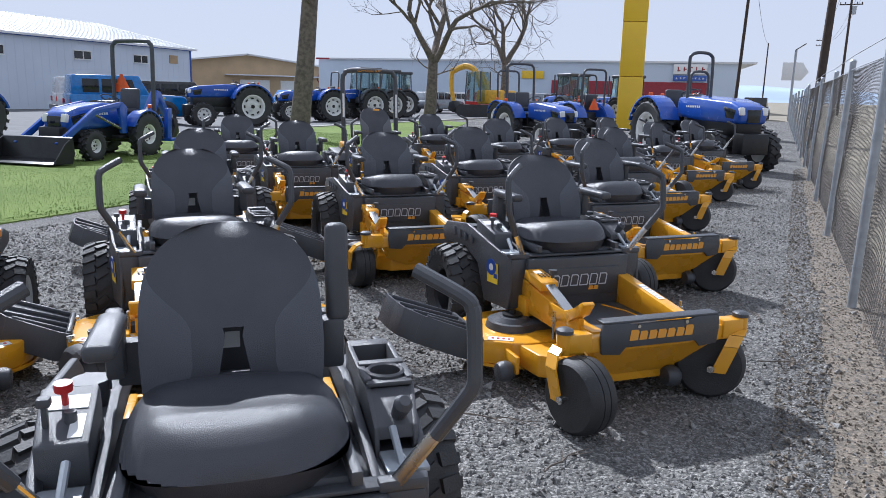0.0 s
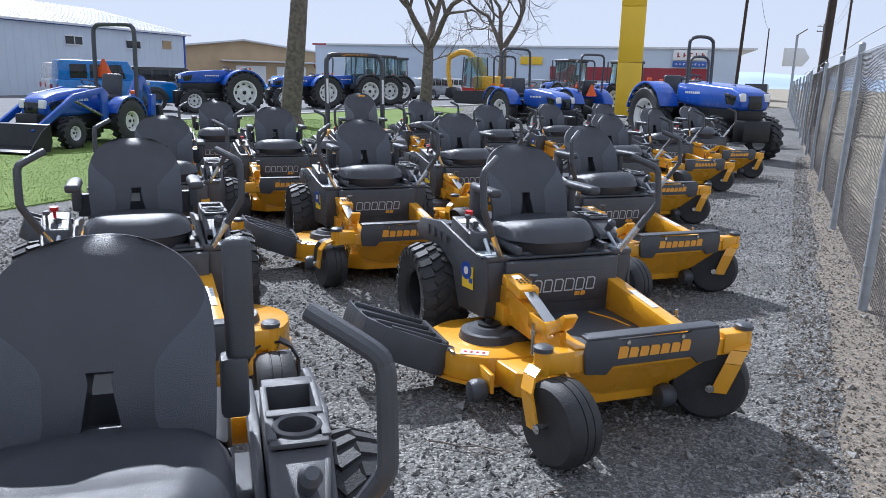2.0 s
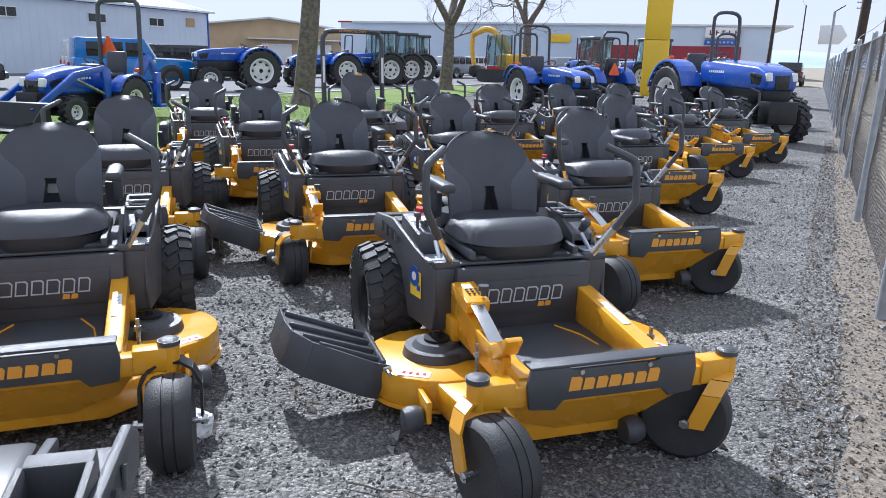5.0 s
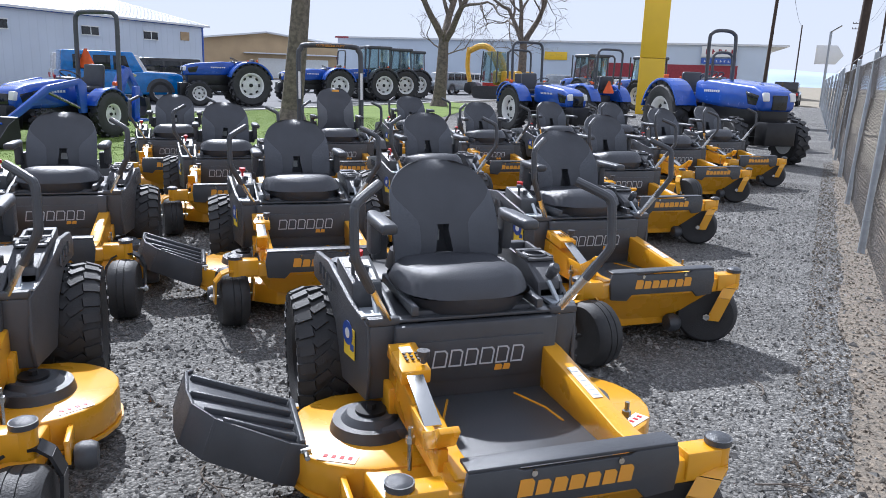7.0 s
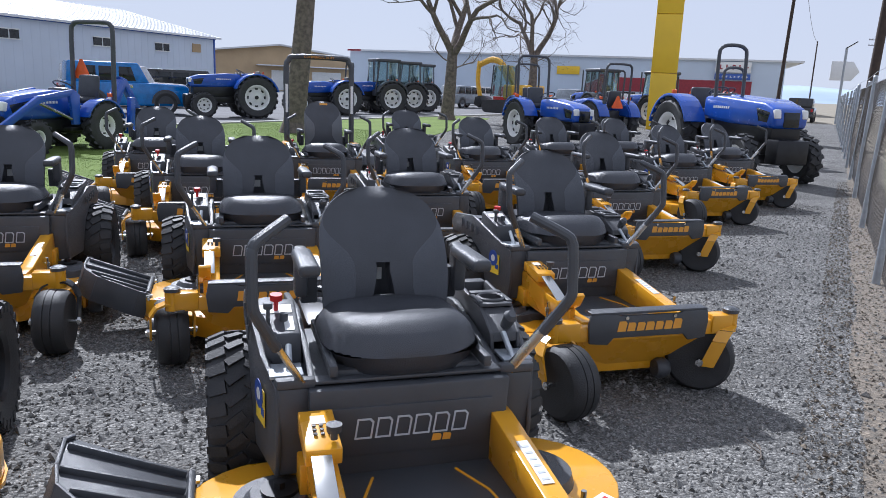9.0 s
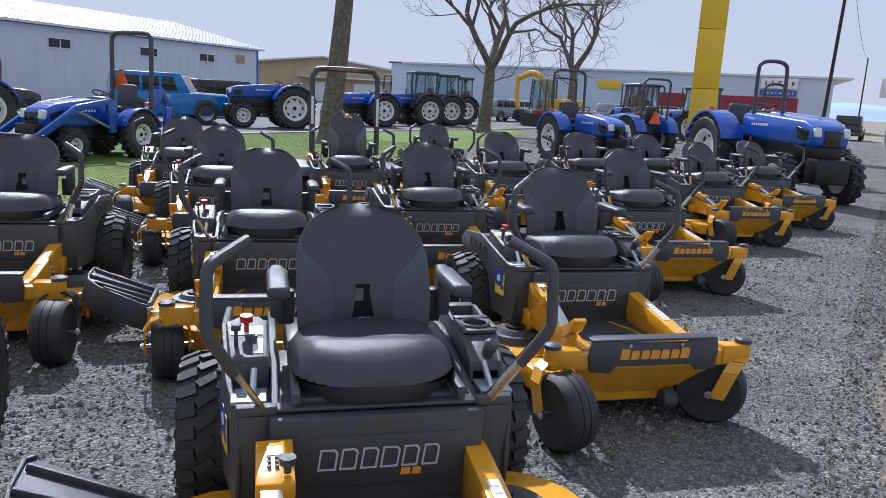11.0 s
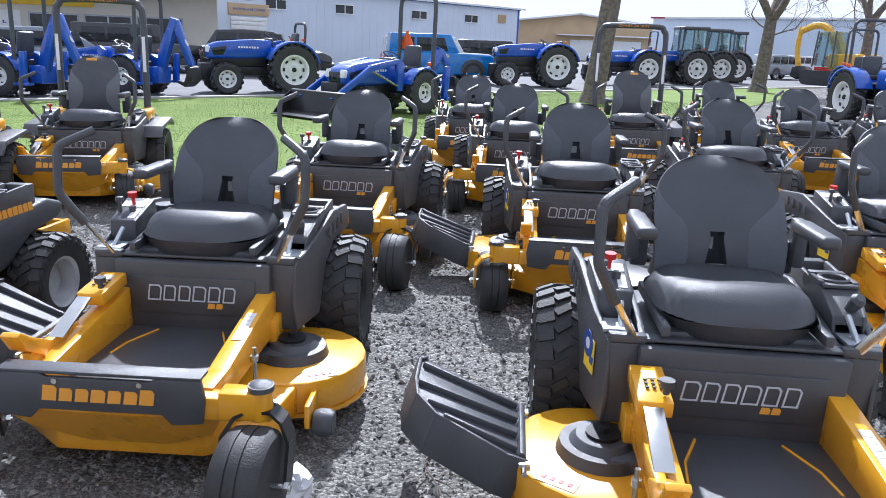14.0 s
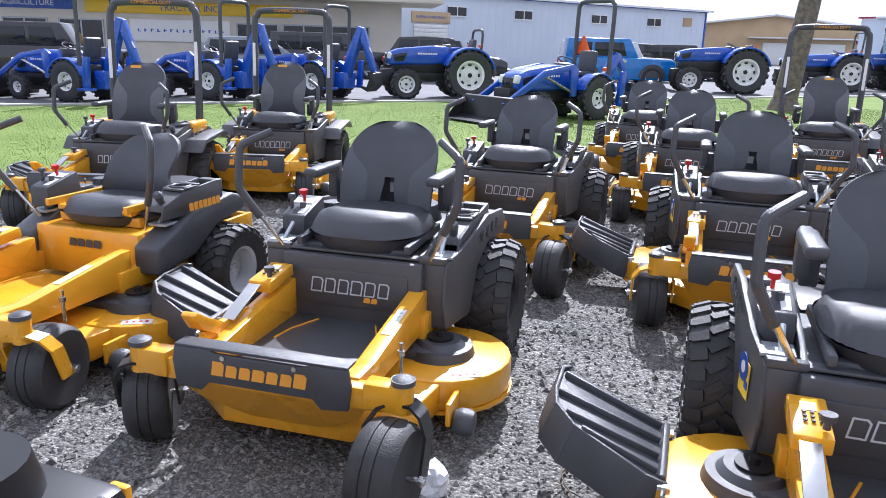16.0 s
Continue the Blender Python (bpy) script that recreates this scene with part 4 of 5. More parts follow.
def fence():
    root = empty("chain_link_fence", pose(0, 0, 0))
    tagged(root, "galvanised chain-link fence with leaning posts along the verge", "fence", kind="structure")
    ys = [2.75 + 3.18 * i for i in range(18)]
    base = None
    for i, y in enumerate(ys):
        lean = random.uniform(-2.0, 2.0)
        m = pose(fence_x(y), y, 0, random.uniform(-1.5, 1.5), lean + 1.0, 0)
        if base is None:
            base = part("post", GALV, root, lambda bm: (add_cyl(bm, (0, 0, -0.05), (0, 0, 1.88), 0.032, n=14), add_cyl(bm, (0, 0, 1.88), (0, 0, 1.90), 0.036, 0.02, 14), [add_cyl(bm, (0, 0, z), (0, 0, z + 0.012), 0.036, n=14) for z in (0.3, 0.75, 1.2, 1.65)]), m)
        else:
            ob = new("post", base.data)
            ob.parent, ob.matrix_basis = root, m

    def mesh(bm):
        """Two families of zigzag wires; each diamond about 6 cm near, wider far."""
        for y0, y1, step in ((-3.0, 22.0, 0.062), (22.0, 58.0, 0.2)):
            n = int((y1 - y0) / step)
            rows_z = int(1.75 / step)
            for i in range(n + rows_z):
                for s in (1, -1):
                    ya = y0 + (i - rows_z) * step if s > 0 else y0 + i * step
                    za, zb = 0.05, 0.05 + rows_z * step
                    yb = ya + s * rows_z * step
                    lo, hi = min(ya, yb), max(ya, yb)
                    if hi <= y0 or lo >= y1:
                        continue
                    t0, t1 = 0.0, 1.0
                    for t_y in (y0, y1):
                        k = (t_y - ya) / (yb - ya)
                        if 0 < k < 1:
                            if (ya < t_y) == (t_y == y0):
                                t0 = max(t0, k)
                            else:
                                t1 = min(t1, k)
                    p = Vector((0, ya + (yb - ya) * t0, za + (zb - za) * t0))
                    q = Vector((0, ya + (yb - ya) * t1, za + (zb - za) * t1))
                    prev = None
                    for j in range(5):
                        c = p.lerp(q, j / 4)
                        c.x = fence_x(c.y) + 0.045 + 0.035 * math.sin(c.y * 1.9 + c.z * 2.0) * math.sin(c.z * 1.8)
                        ring = [bm.verts.new(c + Vector((0.0016 * math.cos(a), 0.0016 * math.sin(a), 0))) for a in (0, 2.1, 4.2)]
                        if prev:
                            for k in range(3):
                                bm.faces.new((prev[k], prev[(k + 1) % 3], ring[(k + 1) % 3], ring[k]))
                        prev = ring
    w = part("wire_mesh", WIRE, root, mesh)
    tagged(w, kind="stuff")
    part("top_wire", GALV, root, lambda bm: [add_tube(bm, [(fence_x(y) + 0.02, y, z + 0.02 * math.sin(y)) for y in range(-3, 59, 3)], 0.004, 5, 2) for z in (1.78, 1.92)])


fence()


# ---------------------------------------------------------------- bare trees
def bare_tree(x, y, height, trunk_r, fork_z, lean, seed, spread, label):
    rnd = random.Random(seed)

    def build(bm):
        def limb(p, d, length, r, depth):
            pts = [p]
            n = 4
            for i in range(n):
                d = (d + Vector((rnd.uniform(-1, 1), rnd.uniform(-1, 1), rnd.uniform(-0.4, 0.7))) * (0.16 if depth < 2 else 0.28)).normalized()
                pts.append(pts[-1] + d * length / n)
            add_tube(bm, pts, r, 9 if depth < 2 else (6 if depth < 3 else 4), 2 if depth < 3 else 1, r2=r * (0.62 if depth < 4 else 0.3))
            if depth >= 7 or r < 0.0035:
                return
            for i in range(3 if depth < 4 else rnd.choice((2, 2, 3))):
                a = pts[-1] if i == 0 else pts[rnd.choice((2, 3, 3))]
                k = d.orthogonal().normalized()
                k.rotate(Matrix.Rotation(rnd.uniform(0, 6.28), 3, d))
                limb(a, (d + k * rnd.uniform(0.45, 0.95) * spread).normalized(), length * rnd.uniform(0.6, 0.85), r * (0.64 if i == 0 else rnd.uniform(0.42, 0.58)), depth + 1)
        base = Vector((0, 0, -0.05))
        top = Vector((lean[0], lean[1], fork_z))
        mid = base.lerp(top, 0.5) + Vector((0.04, -0.03, 0))
        add_tube(bm, [base, base + Vector((0, 0, 0.25)), mid, top], trunk_r * 1.35, 14, 4, r2=trunk_r * 0.8)
        add_tube(bm, [base + Vector((0, 0, 0)), base + Vector((0, 0, 0.4))], trunk_r * 1.7, 14, 2, r2=trunk_r * 1.1)
        for i in range(3):
            a = seed + i * 2.1
            limb(top - Vector((0, 0, 0.1 * i)), Vector((math.cos(a) * 0.55 * spread, math.sin(a) * 0.55 * spread, 1)).normalized(), (height - fork_z) * 0.46, trunk_r * (0.62 if i else 0.72), 1)
        for i in range(3):
            a = seed * 1.7 + i * 2.0
            z = fork_z * (0.75 + 0.08 * i)
            limb(base.lerp(top, z / fork_z), Vector((math.cos(a), math.sin(a), 0.35)).normalized(), 1.1, trunk_r * 0.16, 3)
    ob = part("bare_tree", BARK, None, build, pose(x, y, 0))
    tagged(ob, label, "tree", "bare trees in the lawn")


bare_tree(-13.8, 18.95, 11.0, 0.27, 5.2, (0.35, 0.3), 3, 0.8, "leafless tree with a thick brown trunk in the lawn")
bare_tree(-15.9, 32.2, 8.5, 0.27, 3.0, (0.1, 0.1), 8, 1.15, "leafless forked tree with wide bare crown in the lawn")
bare_tree(-17.2, 45.5, 9.5, 0.27, 3.4, (0.0, 0.2), 13, 1.15, "leafless tree with twisting bare limbs at the yard's edge")


# ---------------------------------------------------------------- tractors
def rops(parent, y, w, z0, z1, lean=0.0, r=0.035):
    tube_part("roll_bar", PLASTIC, parent, [(-w / 2, y, z0), (-w / 2, y - lean * 0.5, (z0 + z1) / 2), (-w / 2, y - lean * 0.9, z1 - 0.18), (-w / 2 + 0.05, y - lean, z1 - 0.05), (-w / 2 + 0.18, y - lean, z1), (w / 2 - 0.18, y - lean, z1), (w / 2 - 0.05, y - lean, z1 - 0.05),
                                             (w / 2, y - lean * 0.9, z1 - 0.18), (w / 2, y - lean * 0.5, (z0 + z1) / 2), (w / 2, y, z0)], r, 10, 4)


def tractor(m, wb=1.75, rr=0.62, fr=0.36, tread=1.25, rim_mat=WHITE, cab=False, roll=True, loader=False, backhoe=False, boom_h=2.05, bar=1.75, bar_y=-0.34, hood_w=0.27, triangle=False, label="", hood_z=1.25, fold=False, body=BLUE):
    """A tractor; the origin is on the ground between the rear wheels, +y is the way it faces."""
    root = empty("tractor", m)
    tagged(root, label, "tractor", "blue tractors on the lot")
    rw, fw = 0.30 * rr / 0.62, 0.22 * fr / 0.36
    for s in (-1, 1):
        a = 0 if s > 0 else 180
        wheel("rear_wheel", root, pose(s * tread / 2, 0, rr, 0, 0, a), rr * 0.96, rw, rr * (0.58 if rr > 0.5 else 0.44), rim_mat, 20, 0.05 * rr / 0.62)
        wheel("front_wheel", root, pose(s * tread * 0.45, wb, fr, 0, 0, a), fr * 0.96, fw, fr * (0.55 if rr > 0.5 else 0.44), rim_mat, 16, 0.035)

        def fender(bm):
            o = arc(0, rr, rr * 1.12, 20, 165, 12)
            i = arc(0, rr, rr * 1.04, 165, 20, 12)
            add_prism(bm, o + i, s * (tread / 2 - rw * 0.75), s * (tread / 2 + rw * 0.5), 'x', 0.01)
            add_prism(bm, arc(0, rr, rr * 1.06, 20, 165, 12), s * (tread / 2 - rw * 0.85), s * (tread / 2 - rw * 0.75), 'x')
        part("fender", body if not cab else PLASTIC, root, fender)
    L = wb + 0.45

    def hood(bm):
        prof = [(0.45, hood_z - 0.45), (0.45, hood_z), (0.9, hood_z + 0.02), (L - 0.35, hood_z - 0.07), (L - 0.06, hood_z - 0.17), (L, hood_z - 0.32), (L - 0.03, hood_z - 0.52), (wb * 0.6, hood_z - 0.5)]
        add_prism(bm, prof, -hood_w, hood_w, 'x', 0.08, 3)
    part("hood", body, root, hood)
    part("grille", DARKGLASS, root, lambda bm: (add_prism(bm, [(L - 0.55, hood_z - 0.17), (L - 0.14, hood_z - 0.24), (L - 0.20, hood_z - 0.42), (L - 0.45, hood_z - 0.40)], -hood_w - 0.006, hood_w + 0.006, 'x', 0.01), add_box(bm, (0, L - 0.012, hood_z - 0.36), (0.30, 0.03, 0.26), 0.01)))
    for s in (-1, 1):
        part("headlamp", PAPER, root, lambda bm: add_box(bm, (s * hood_w * 0.78, L - 0.06, hood_z - 0.27), (0.12, 0.10, 0.16), 0.02, m=Matrix.Rotation(0.2, 4, 'X')))
        tagged(part("hood_lettering", PAPER, root, lambda bm: [add_box(bm, (s * (hood_w + 0.002), 0.85 + i * 0.07, hood_z - 0.20), (0.004, 0.045, 0.045)) for i in range(8)]), kind="stuff")
        part("tail_lamp", HAZARD, root, lambda bm: add_box(bm, (s * tread * 0.42, -0.3, rr * 2 + 0.12), (0.10, 0.06, 0.08), 0.015))
    part("chassis", DARKMETAL, root, lambda bm: (add_box(bm, (0, wb * 0.5, fr + 0.22), (0.36, wb + 0.5, 0.30), 0.03), add_box(bm, (0, 0, rr), (tread * 0.8, 0.35, 0.35), 0.04), add_box(bm, (0, wb, fr), (tread * 0.8, 0.16, 0.16), 0.02),
                                                add_box(bm, (0, wb + 0.42, fr + 0.16), (hood_w * 1.8, 0.34, 0.42), 0.03), add_box(bm, (0, wb * 0.75, fr + 0.5), (hood_w * 1.7, wb * 0.8, 0.4), 0.04), add_box(bm, (0, 0.35, rr * 0.9), (tread * 0.72, 0.6, 0.08), 0.02), add_box(bm, (0, 0.1, rr + 0.2), (0.5, 0.7, 0.3), 0.04)))
    if not cab:
        part("seat", VINYL, root, lambda bm: (add_box(bm, (0, -0.02, rr + 0.47), (0.46, 0.42, 0.12), 0.05, 3), add_box(bm, (0, -0.24, rr + 0.72), (0.46, 0.12, 0.46), 0.05, 3, m=Matrix.Rotation(0.12, 4, 'X'))))
        part("steering_wheel", PLASTIC, root, lambda bm: (add_tube(bm, [(0.18 * math.cos(a), 0.40 + 0.15 * math.sin(a), hood_z + 0.10 + 0.08 * math.sin(a)) for a in [i * math.pi / 6 for i in range(13)]], 0.014, 6, 2), add_cyl(bm, (0, 0.40, hood_z + 0.10), (0, 0.52, hood_z - 0.12), 0.03, n=8), add_box(bm, (0, 0.5, hood_z - 0.06), (0.4, 0.2, 0.24), 0.05)))
    if roll:
        rops(root, bar_y, tread * 0.95 if loader else min(0.95, tread * (0.75 if bar_y < 0 else 0.42)), rr + 0.1, rr + (bar if not fold else 1.2), 0.06, 0.036 if rr > 0.5 else 0.045)
    if cab:
        zc, zt, hw = rr + 0.35, rr + 1.75, tread * 0.42

        def pillars(bm):
            for s in (-1, 1):
                for y0, y1 in ((-0.45, -0.40), (0.25, 0.22), (0.85, 0.62)):
                    add_tube(bm, [(s * hw, y0, zc - 0.2), (s * hw * 0.94, y1, zt)], 0.035, 6, 1)
            add_box(bm, (0, 0.2, zc - 0.1), (hw * 2, 1.3, 0.3), 0.05)
        part("cab_frame", PLASTIC, root, pillars)
        part("cab_roof", PLASTIC, root, lambda bm: add_box(bm, (0, 0.12, zt + 0.07), (hw * 2.1, 1.30, 0.16), 0.06, 3))
        part("cab_glass", GLASS, root, lambda bm: (add_box(bm, (0, 0.2, (zc + zt) / 2 + 0.03), (hw * 1.9, 1.1, zt - zc - 0.02), 0.02)))
        part("cab_seat", VINYL, root, lambda bm: (add_box(bm, (0, -0.05, zc + 0.25), (0.46, 0.42, 0.14), 0.05), add_box(bm, (0, -0.24, zc + 0.55), (0.46, 0.12, 0.5), 0.05)))
        part("exhaust", PLASTIC, root, lambda bm: add_cyl(bm, (-hw, 0.95, hood_z), (-hw, 0.95, zt + 0.1), 0.035))
    if triangle:
        part("hazard_triangle", HAZARD, root, lambda bm: add_prism(bm, [(-0.19, rr + 0.42), (0.19, rr + 0.42), (0.21, rr + 0.46), (0.03, rr + 0.80), (-0.03, rr + 0.80), (-0.21, rr + 0.46)], -0.44, -0.43, 'y', m=Matrix.Translation((0.34 if loader else 0, 0, 0.45 if loader else 0))))
    if loader:
        def arms(bm):
            for s in (-1, 1):
                add_prism(bm, [(0.55, 0.5), (0.7, 0.5), (0.75, 1.02), (0.66, 1.14), (0.52, 1.04)], s * 0.46 - 0.04, s * 0.46 + 0.04, 'x', 0.01)
                add_prism(bm, [(0.58, 1.05), (0.68, 1.14), (1.45, 1.02), (wb + 0.95, 0.40), (wb + 0.85, 0.32), (1.40, 0.90)], s * 0.46 - 0.035, s * 0.46 + 0.035, 'x', 0.01)
        part("loader_arm", body, root, arms)
        for s in (-1, 1):
            part("loader_ram", STEEL, root, lambda bm: add_cyl(bm, (s * 0.46, 0.7, 0.6), (s * 0.46, 1.5, 0.93), 0.03, n=10))

        def bucket(bm):
            w2 = 0.76
            y0 = wb + 0.85
            sec = [(y0, 0.52), (y0 + 0.06, 0.50), (y0 + 0.10, 0.12), (y0 + 0.55, 0.06), (y0 + 0.55, 0.04), (y0 + 0.05, 0.04), (y0 - 0.02, 0.2)]
            add_prism(bm, sec, -w2, w2, 'x', 0.006)
            for s in (-1, 1):
                add_prism(bm, [(y0, 0.52), (y0 + 0.2, 0.40), (y0 + 0.52, 0.05), (y0 + 0.05, 0.04), (y0 - 0.02, 0.2)], s * w2 - 0.01, s * w2 + 0.01, 'x')
        part("bucket", DARKMETAL, root, bucket)
    if backhoe:
        part("boom", body, root, lambda bm: (add_prism(bm, [(-0.75, 0.5), (-0.55, 0.55), (-0.70, boom_h * 0.63), (-1.05, boom_h), (-1.22, boom_h - 0.03), (-0.95, boom_h * 0.6)], -0.09, 0.09, 'x', 0.015), add_prism(bm, [(-1.22, boom_h), (-1.02, boom_h + 0.05), (-1.45, 0.75), (-1.6, 0.75)], -0.07, 0.07, 'x', 0.012),
                                           add_box(bm, (0, -0.62, 0.5), (0.5, 0.3, 0.4), 0.03), [add_prism(bm, [(-0.55, 0.35), (-0.7, 0.35), (-0.75, 1.0), (-0.62, 1.0)], s * 0.62 - 0.05, s * 0.62 + 0.05, 'x', 0.01) for s in (-1, 1)]))
        part("hoe_ram", STEEL, root, lambda bm: (add_cyl(bm, (0, -0.72, 0.9), (0, -1.02, boom_h * 0.85), 0.035, n=10), add_cyl(bm, (0, -1.15, boom_h * 0.92), (0, -1.45, 1.2), 0.03, n=10)))
        part("hoe_bucket", DARKMETAL, root, lambda bm: add_prism(bm, [(-1.45, 0.75), (-1.62, 0.72), (-1.66, 0.42), (-1.45, 0.25), (-1.22, 0.35), (-1.26, 0.40), (-1.42, 0.36), (-1.5, 0.55)], -0.2, 0.2, 'x', 0.01))
        for s in (-1, 1):
            part("stabiliser_foot", body, root, lambda bm: add_box(bm, (s * 0.66, -0.66, 0.32), (0.26, 0.3, 0.06), 0.01))
    return root


# the yard's tractors
tractor(facing(-13.1, 11.7, 280), 1.55, 0.46, 0.30, 1.05, loader=True, backhoe=True, boom_h=1.35, bar=1.95, triangle=True, hood_z=1.10, label="small blue loader tractor with black bucket on the lawn")
tractor(facing(-18.9, 12.0, 258), 1.75, 0.66, 0.40, 1.3, label="blue utility tractor with white rims on the asphalt", hood_z=1.4, fold=True)
tractor(facing(-20.1, 24.1, 238), 1.9, 0.78, 0.46, 1.35, roll=False, label="blue narrow tractor with white rims and folded roll bar", hood_z=1.6)
for x, y, h in ((-18.9, 2.4, 100), (-19.2, 5.5, 96), (-19.2, 8.1, 92), (-18.7, -0.6, 98)):
    tractor(facing(x, y, 122 + h), 1.55, 0.46, 0.28, 1.05, loader=True, backhoe=True, boom_h=1.8, bar=1.85, hood_z=1.1, label="compact blue backhoe tractor with black roll bar on asphalt")
tractor(facing(-20.6, 30.6, 236), 2.1, 0.74, 0.48, 1.4, bar=1.6, label="blue tractor with black roll bar and white rims", hood_z=1.45)
for x, y, h in ((-20.6, 34.4, 236), (-21.0, 37.2, 236), (-22.0, 40.5, 236)):
    tractor(facing(x, y, h), 2.2, 0.78, 0.55, 1.5, cab=True, roll=False, hood_z=1.55, label="cab tractor with tinted glass and white rims", body=BLUE)
tractor(facing(-2.55, 18.45, -50), 2.3, 0.72, 0.43, 1.4, bar=1.75, bar_y=0.80, hood_w=0.34, label="large blue tractor with black roll bar beside the mowers", hood_z=1.5, triangle=False)
tractor(facing(-3.0, 22.9, -46), 2.25, 0.72, 0.43, 1.4, bar=1.5, bar_y=0.62, hood_w=0.34, label="large blue tractor with black roll bar in the row", hood_z=1.55)
for x, y, h, tri in ((-7.2, 21.0, -38, False), (-6.6, 25.5, -38, True), (-9.8, 27.0, -38, False), (-8.4, 31.5, -38, True)):
    tractor(facing(x, y, h + 180 if tri else h), 1.7, 0.60, 0.38, 1.25, triangle=tri, label="blue compact tractor with tall roll bar in a row", hood_z=1.25)
for x, y in ((-10.5, 38.0), (-8.0, 39.5)):
    tractor(facing(x, y, 140), 2.1, 0.7, 0.5, 1.4, cab=True, roll=False, triangle=True, label="blue cab tractor with an orange triangle", hood_z=1.5)


# ---------------------------------------------------------------- vehicles
def car(m, length, height, width, mat, boxy, name, label, wheel_r=0.36):
    root = empty(name, m)
    tagged(root, label, "car", "cars in the yard")
    l, h, w = length / 2, height, width / 2
    g = 0.32
    if boxy:
        low = [(-l, g), (l, g), (l, h * 0.56), (l - 0.15, h * 0.60), (l - 1.35, h * 0.62), (-l, h * 0.62)]
        top = [(-l + 0.05, h * 0.6), (-l + 0.12, h), (l - 1.75, h), (l - 1.35, h * 0.6)]
    else:
        low = [(-l, g), (l, g), (l, h * 0.48), (l - 0.3, h * 0.56), (l - 1.25, h * 0.62), (-l + 0.2, h * 0.62), (-l, h * 0.5)]
        top = [(-l + 0.15, h * 0.6), (-l + 0.6, h * 0.97), (-l + 1.6, h), (l - 2.2, h * 0.97), (l - 1.25, h * 0.6)]
    part("body", mat, root, lambda bm: (add_prism(bm, low, -w, w, 'x', 0.07, 3), add_prism(bm, [(y, z if z < h * 0.7 else z - 0.0) for y, z in top], -w * 0.86, w * 0.86, 'x', 0.06, 3)))
    ys = [p[0] for p in top]
    y0, y1 = min(ys) + 0.35, max(ys) - 0.45
    n = 3
    for i in range(n):
        a, b = y0 + (y1 - y0) * i / n + 0.05, y0 + (y1 - y0) * (i + 1) / n - 0.05
        part("window", DARKGLASS, root, lambda bm: add_prism(bm, [(a, h * 0.65), (b, h * 0.65), (b - (0.15 if i == n - 1 else 0), h * 0.92), (a + (0.1 if i == 0 and not boxy else 0), h * 0.92)], -w * 0.875, w * 0.875, 'x', 0.01))
    part("windscreen", DARKGLASS, root, lambda bm: add_box(bm, (0, max(ys) - 0.20, h * 0.78), (w * 1.45, 0.03, h * 0.30), 0.01, m=Matrix.Rotation(0.75 if not boxy else 0.5, 4, 'X')))
    for s in (-1, 1):
        part("bumper", PLASTIC, root, lambda bm: add_box(bm, (0, s * (l + 0.03), 0.48), (w * 1.9, 0.16, 0.22), 0.04))
    for s in (-1, 1):
        for y in (-l + 0.85, l - 0.85):
            wheel("wheel", root, pose(s * (w - 0.08), y, wheel_r, 0, 0, 0 if s > 0 else 180), wheel_r, 0.23, wheel_r * 0.62, GREYRIM, 0)
            part("arch", PLASTIC, root, lambda bm: add_prism(bm, arc(y, wheel_r, wheel_r * 1.22, 0, 180, 12), s * (w - 0.03), s * (w + 0.02), 'x'))
    part("lamp", RED, root, lambda bm: [add_box(bm, (s * w * 0.85, -l - 0.005, 0.85), (0.14, 0.04, 0.2), 0.01) for s in (-1, 1)])
    return root


car(facing(-23.8, 21.4, 60), 4.2, 1.85, 1.85, CARBLUE, True, "jeep", "bright blue boxy off-road car on the asphalt", 0.42)
car(facing(-27.5, 15.8, 60), 4.9, 1.75, 1.95, CARBLACK, False, "suv", "black estate car with roof rails on the asphalt")
car(facing(-30.0, 30.5, 60), 4.8, 1.75, 1.95, CARBLACK, True, "suv", "black boxy car parked beyond the tractors")
car(facing(-29.0, 25.5, 60), 5.2, 1.8, 1.95, CARWHITE, True, "pickup", "white pickup parked near the shed")
car(facing(-25.5, 8.0, 75), 4.6, 1.55, 1.8, CARGREY, False, "sedan", "silver saloon car parked before the store")
car(facing(-27.0, 1.5, 75), 4.9, 1.8, 1.9, CARBLACK, True, "suv", "dark boxy car parked before the store")
car(facing(-31.0, 12.0, 75), 4.9, 1.8, 1.9, CARBLACK, True, "suv", "dark car parked by the store corner")
for i, (x, y, mt) in enumerate(((-27, 47, CARWHITE), (-25, 52, CARGREY), (-23, 57, CARRED), (-30, 42, CARBLUE), (-28, 62, CARWHITE), (-20, 62, CARGREY), (-16, 66, CARWHITE), (-9, 60, CARRED), (-3, 64, CARBLACK))):
    car(facing(x, y, 70 + 10 * (i % 3)), 4.6, 1.5 + 0.1 * (i % 3), 1.85, mt, i % 2 == 0, "parked_car", "parked car far across the yard")


# ---------------------------------------------------------------- buildings
def wall_run(bm, p, q, h, t=0.25, rib=0.0, z0=0.0):
    """A wall from p to q, with thickness behind it, and upright ribs."""
    p, q = Vector((*p, 0)), Vector((*q, 0))
    d = q - p
    m = Matrix.Translation((p + q) / 2 + Vector((0, 0, (h + z0) / 2))) @ Matrix.Rotation(math.atan2(d.y, d.x), 4, 'Z')
    add_box(bm, (0, 0, 0), (d.length, t, h - z0), 0, m=m)
    if rib:
        n = int(d.length / rib)
        for i in range(n):
            add_box(bm, (0, 0, 0), (0.05, t + 0.014, h - z0), 0, m=m @ Matrix.Translation((-d.length / 2 + (i + 0.5) * rib, 0, 0)))


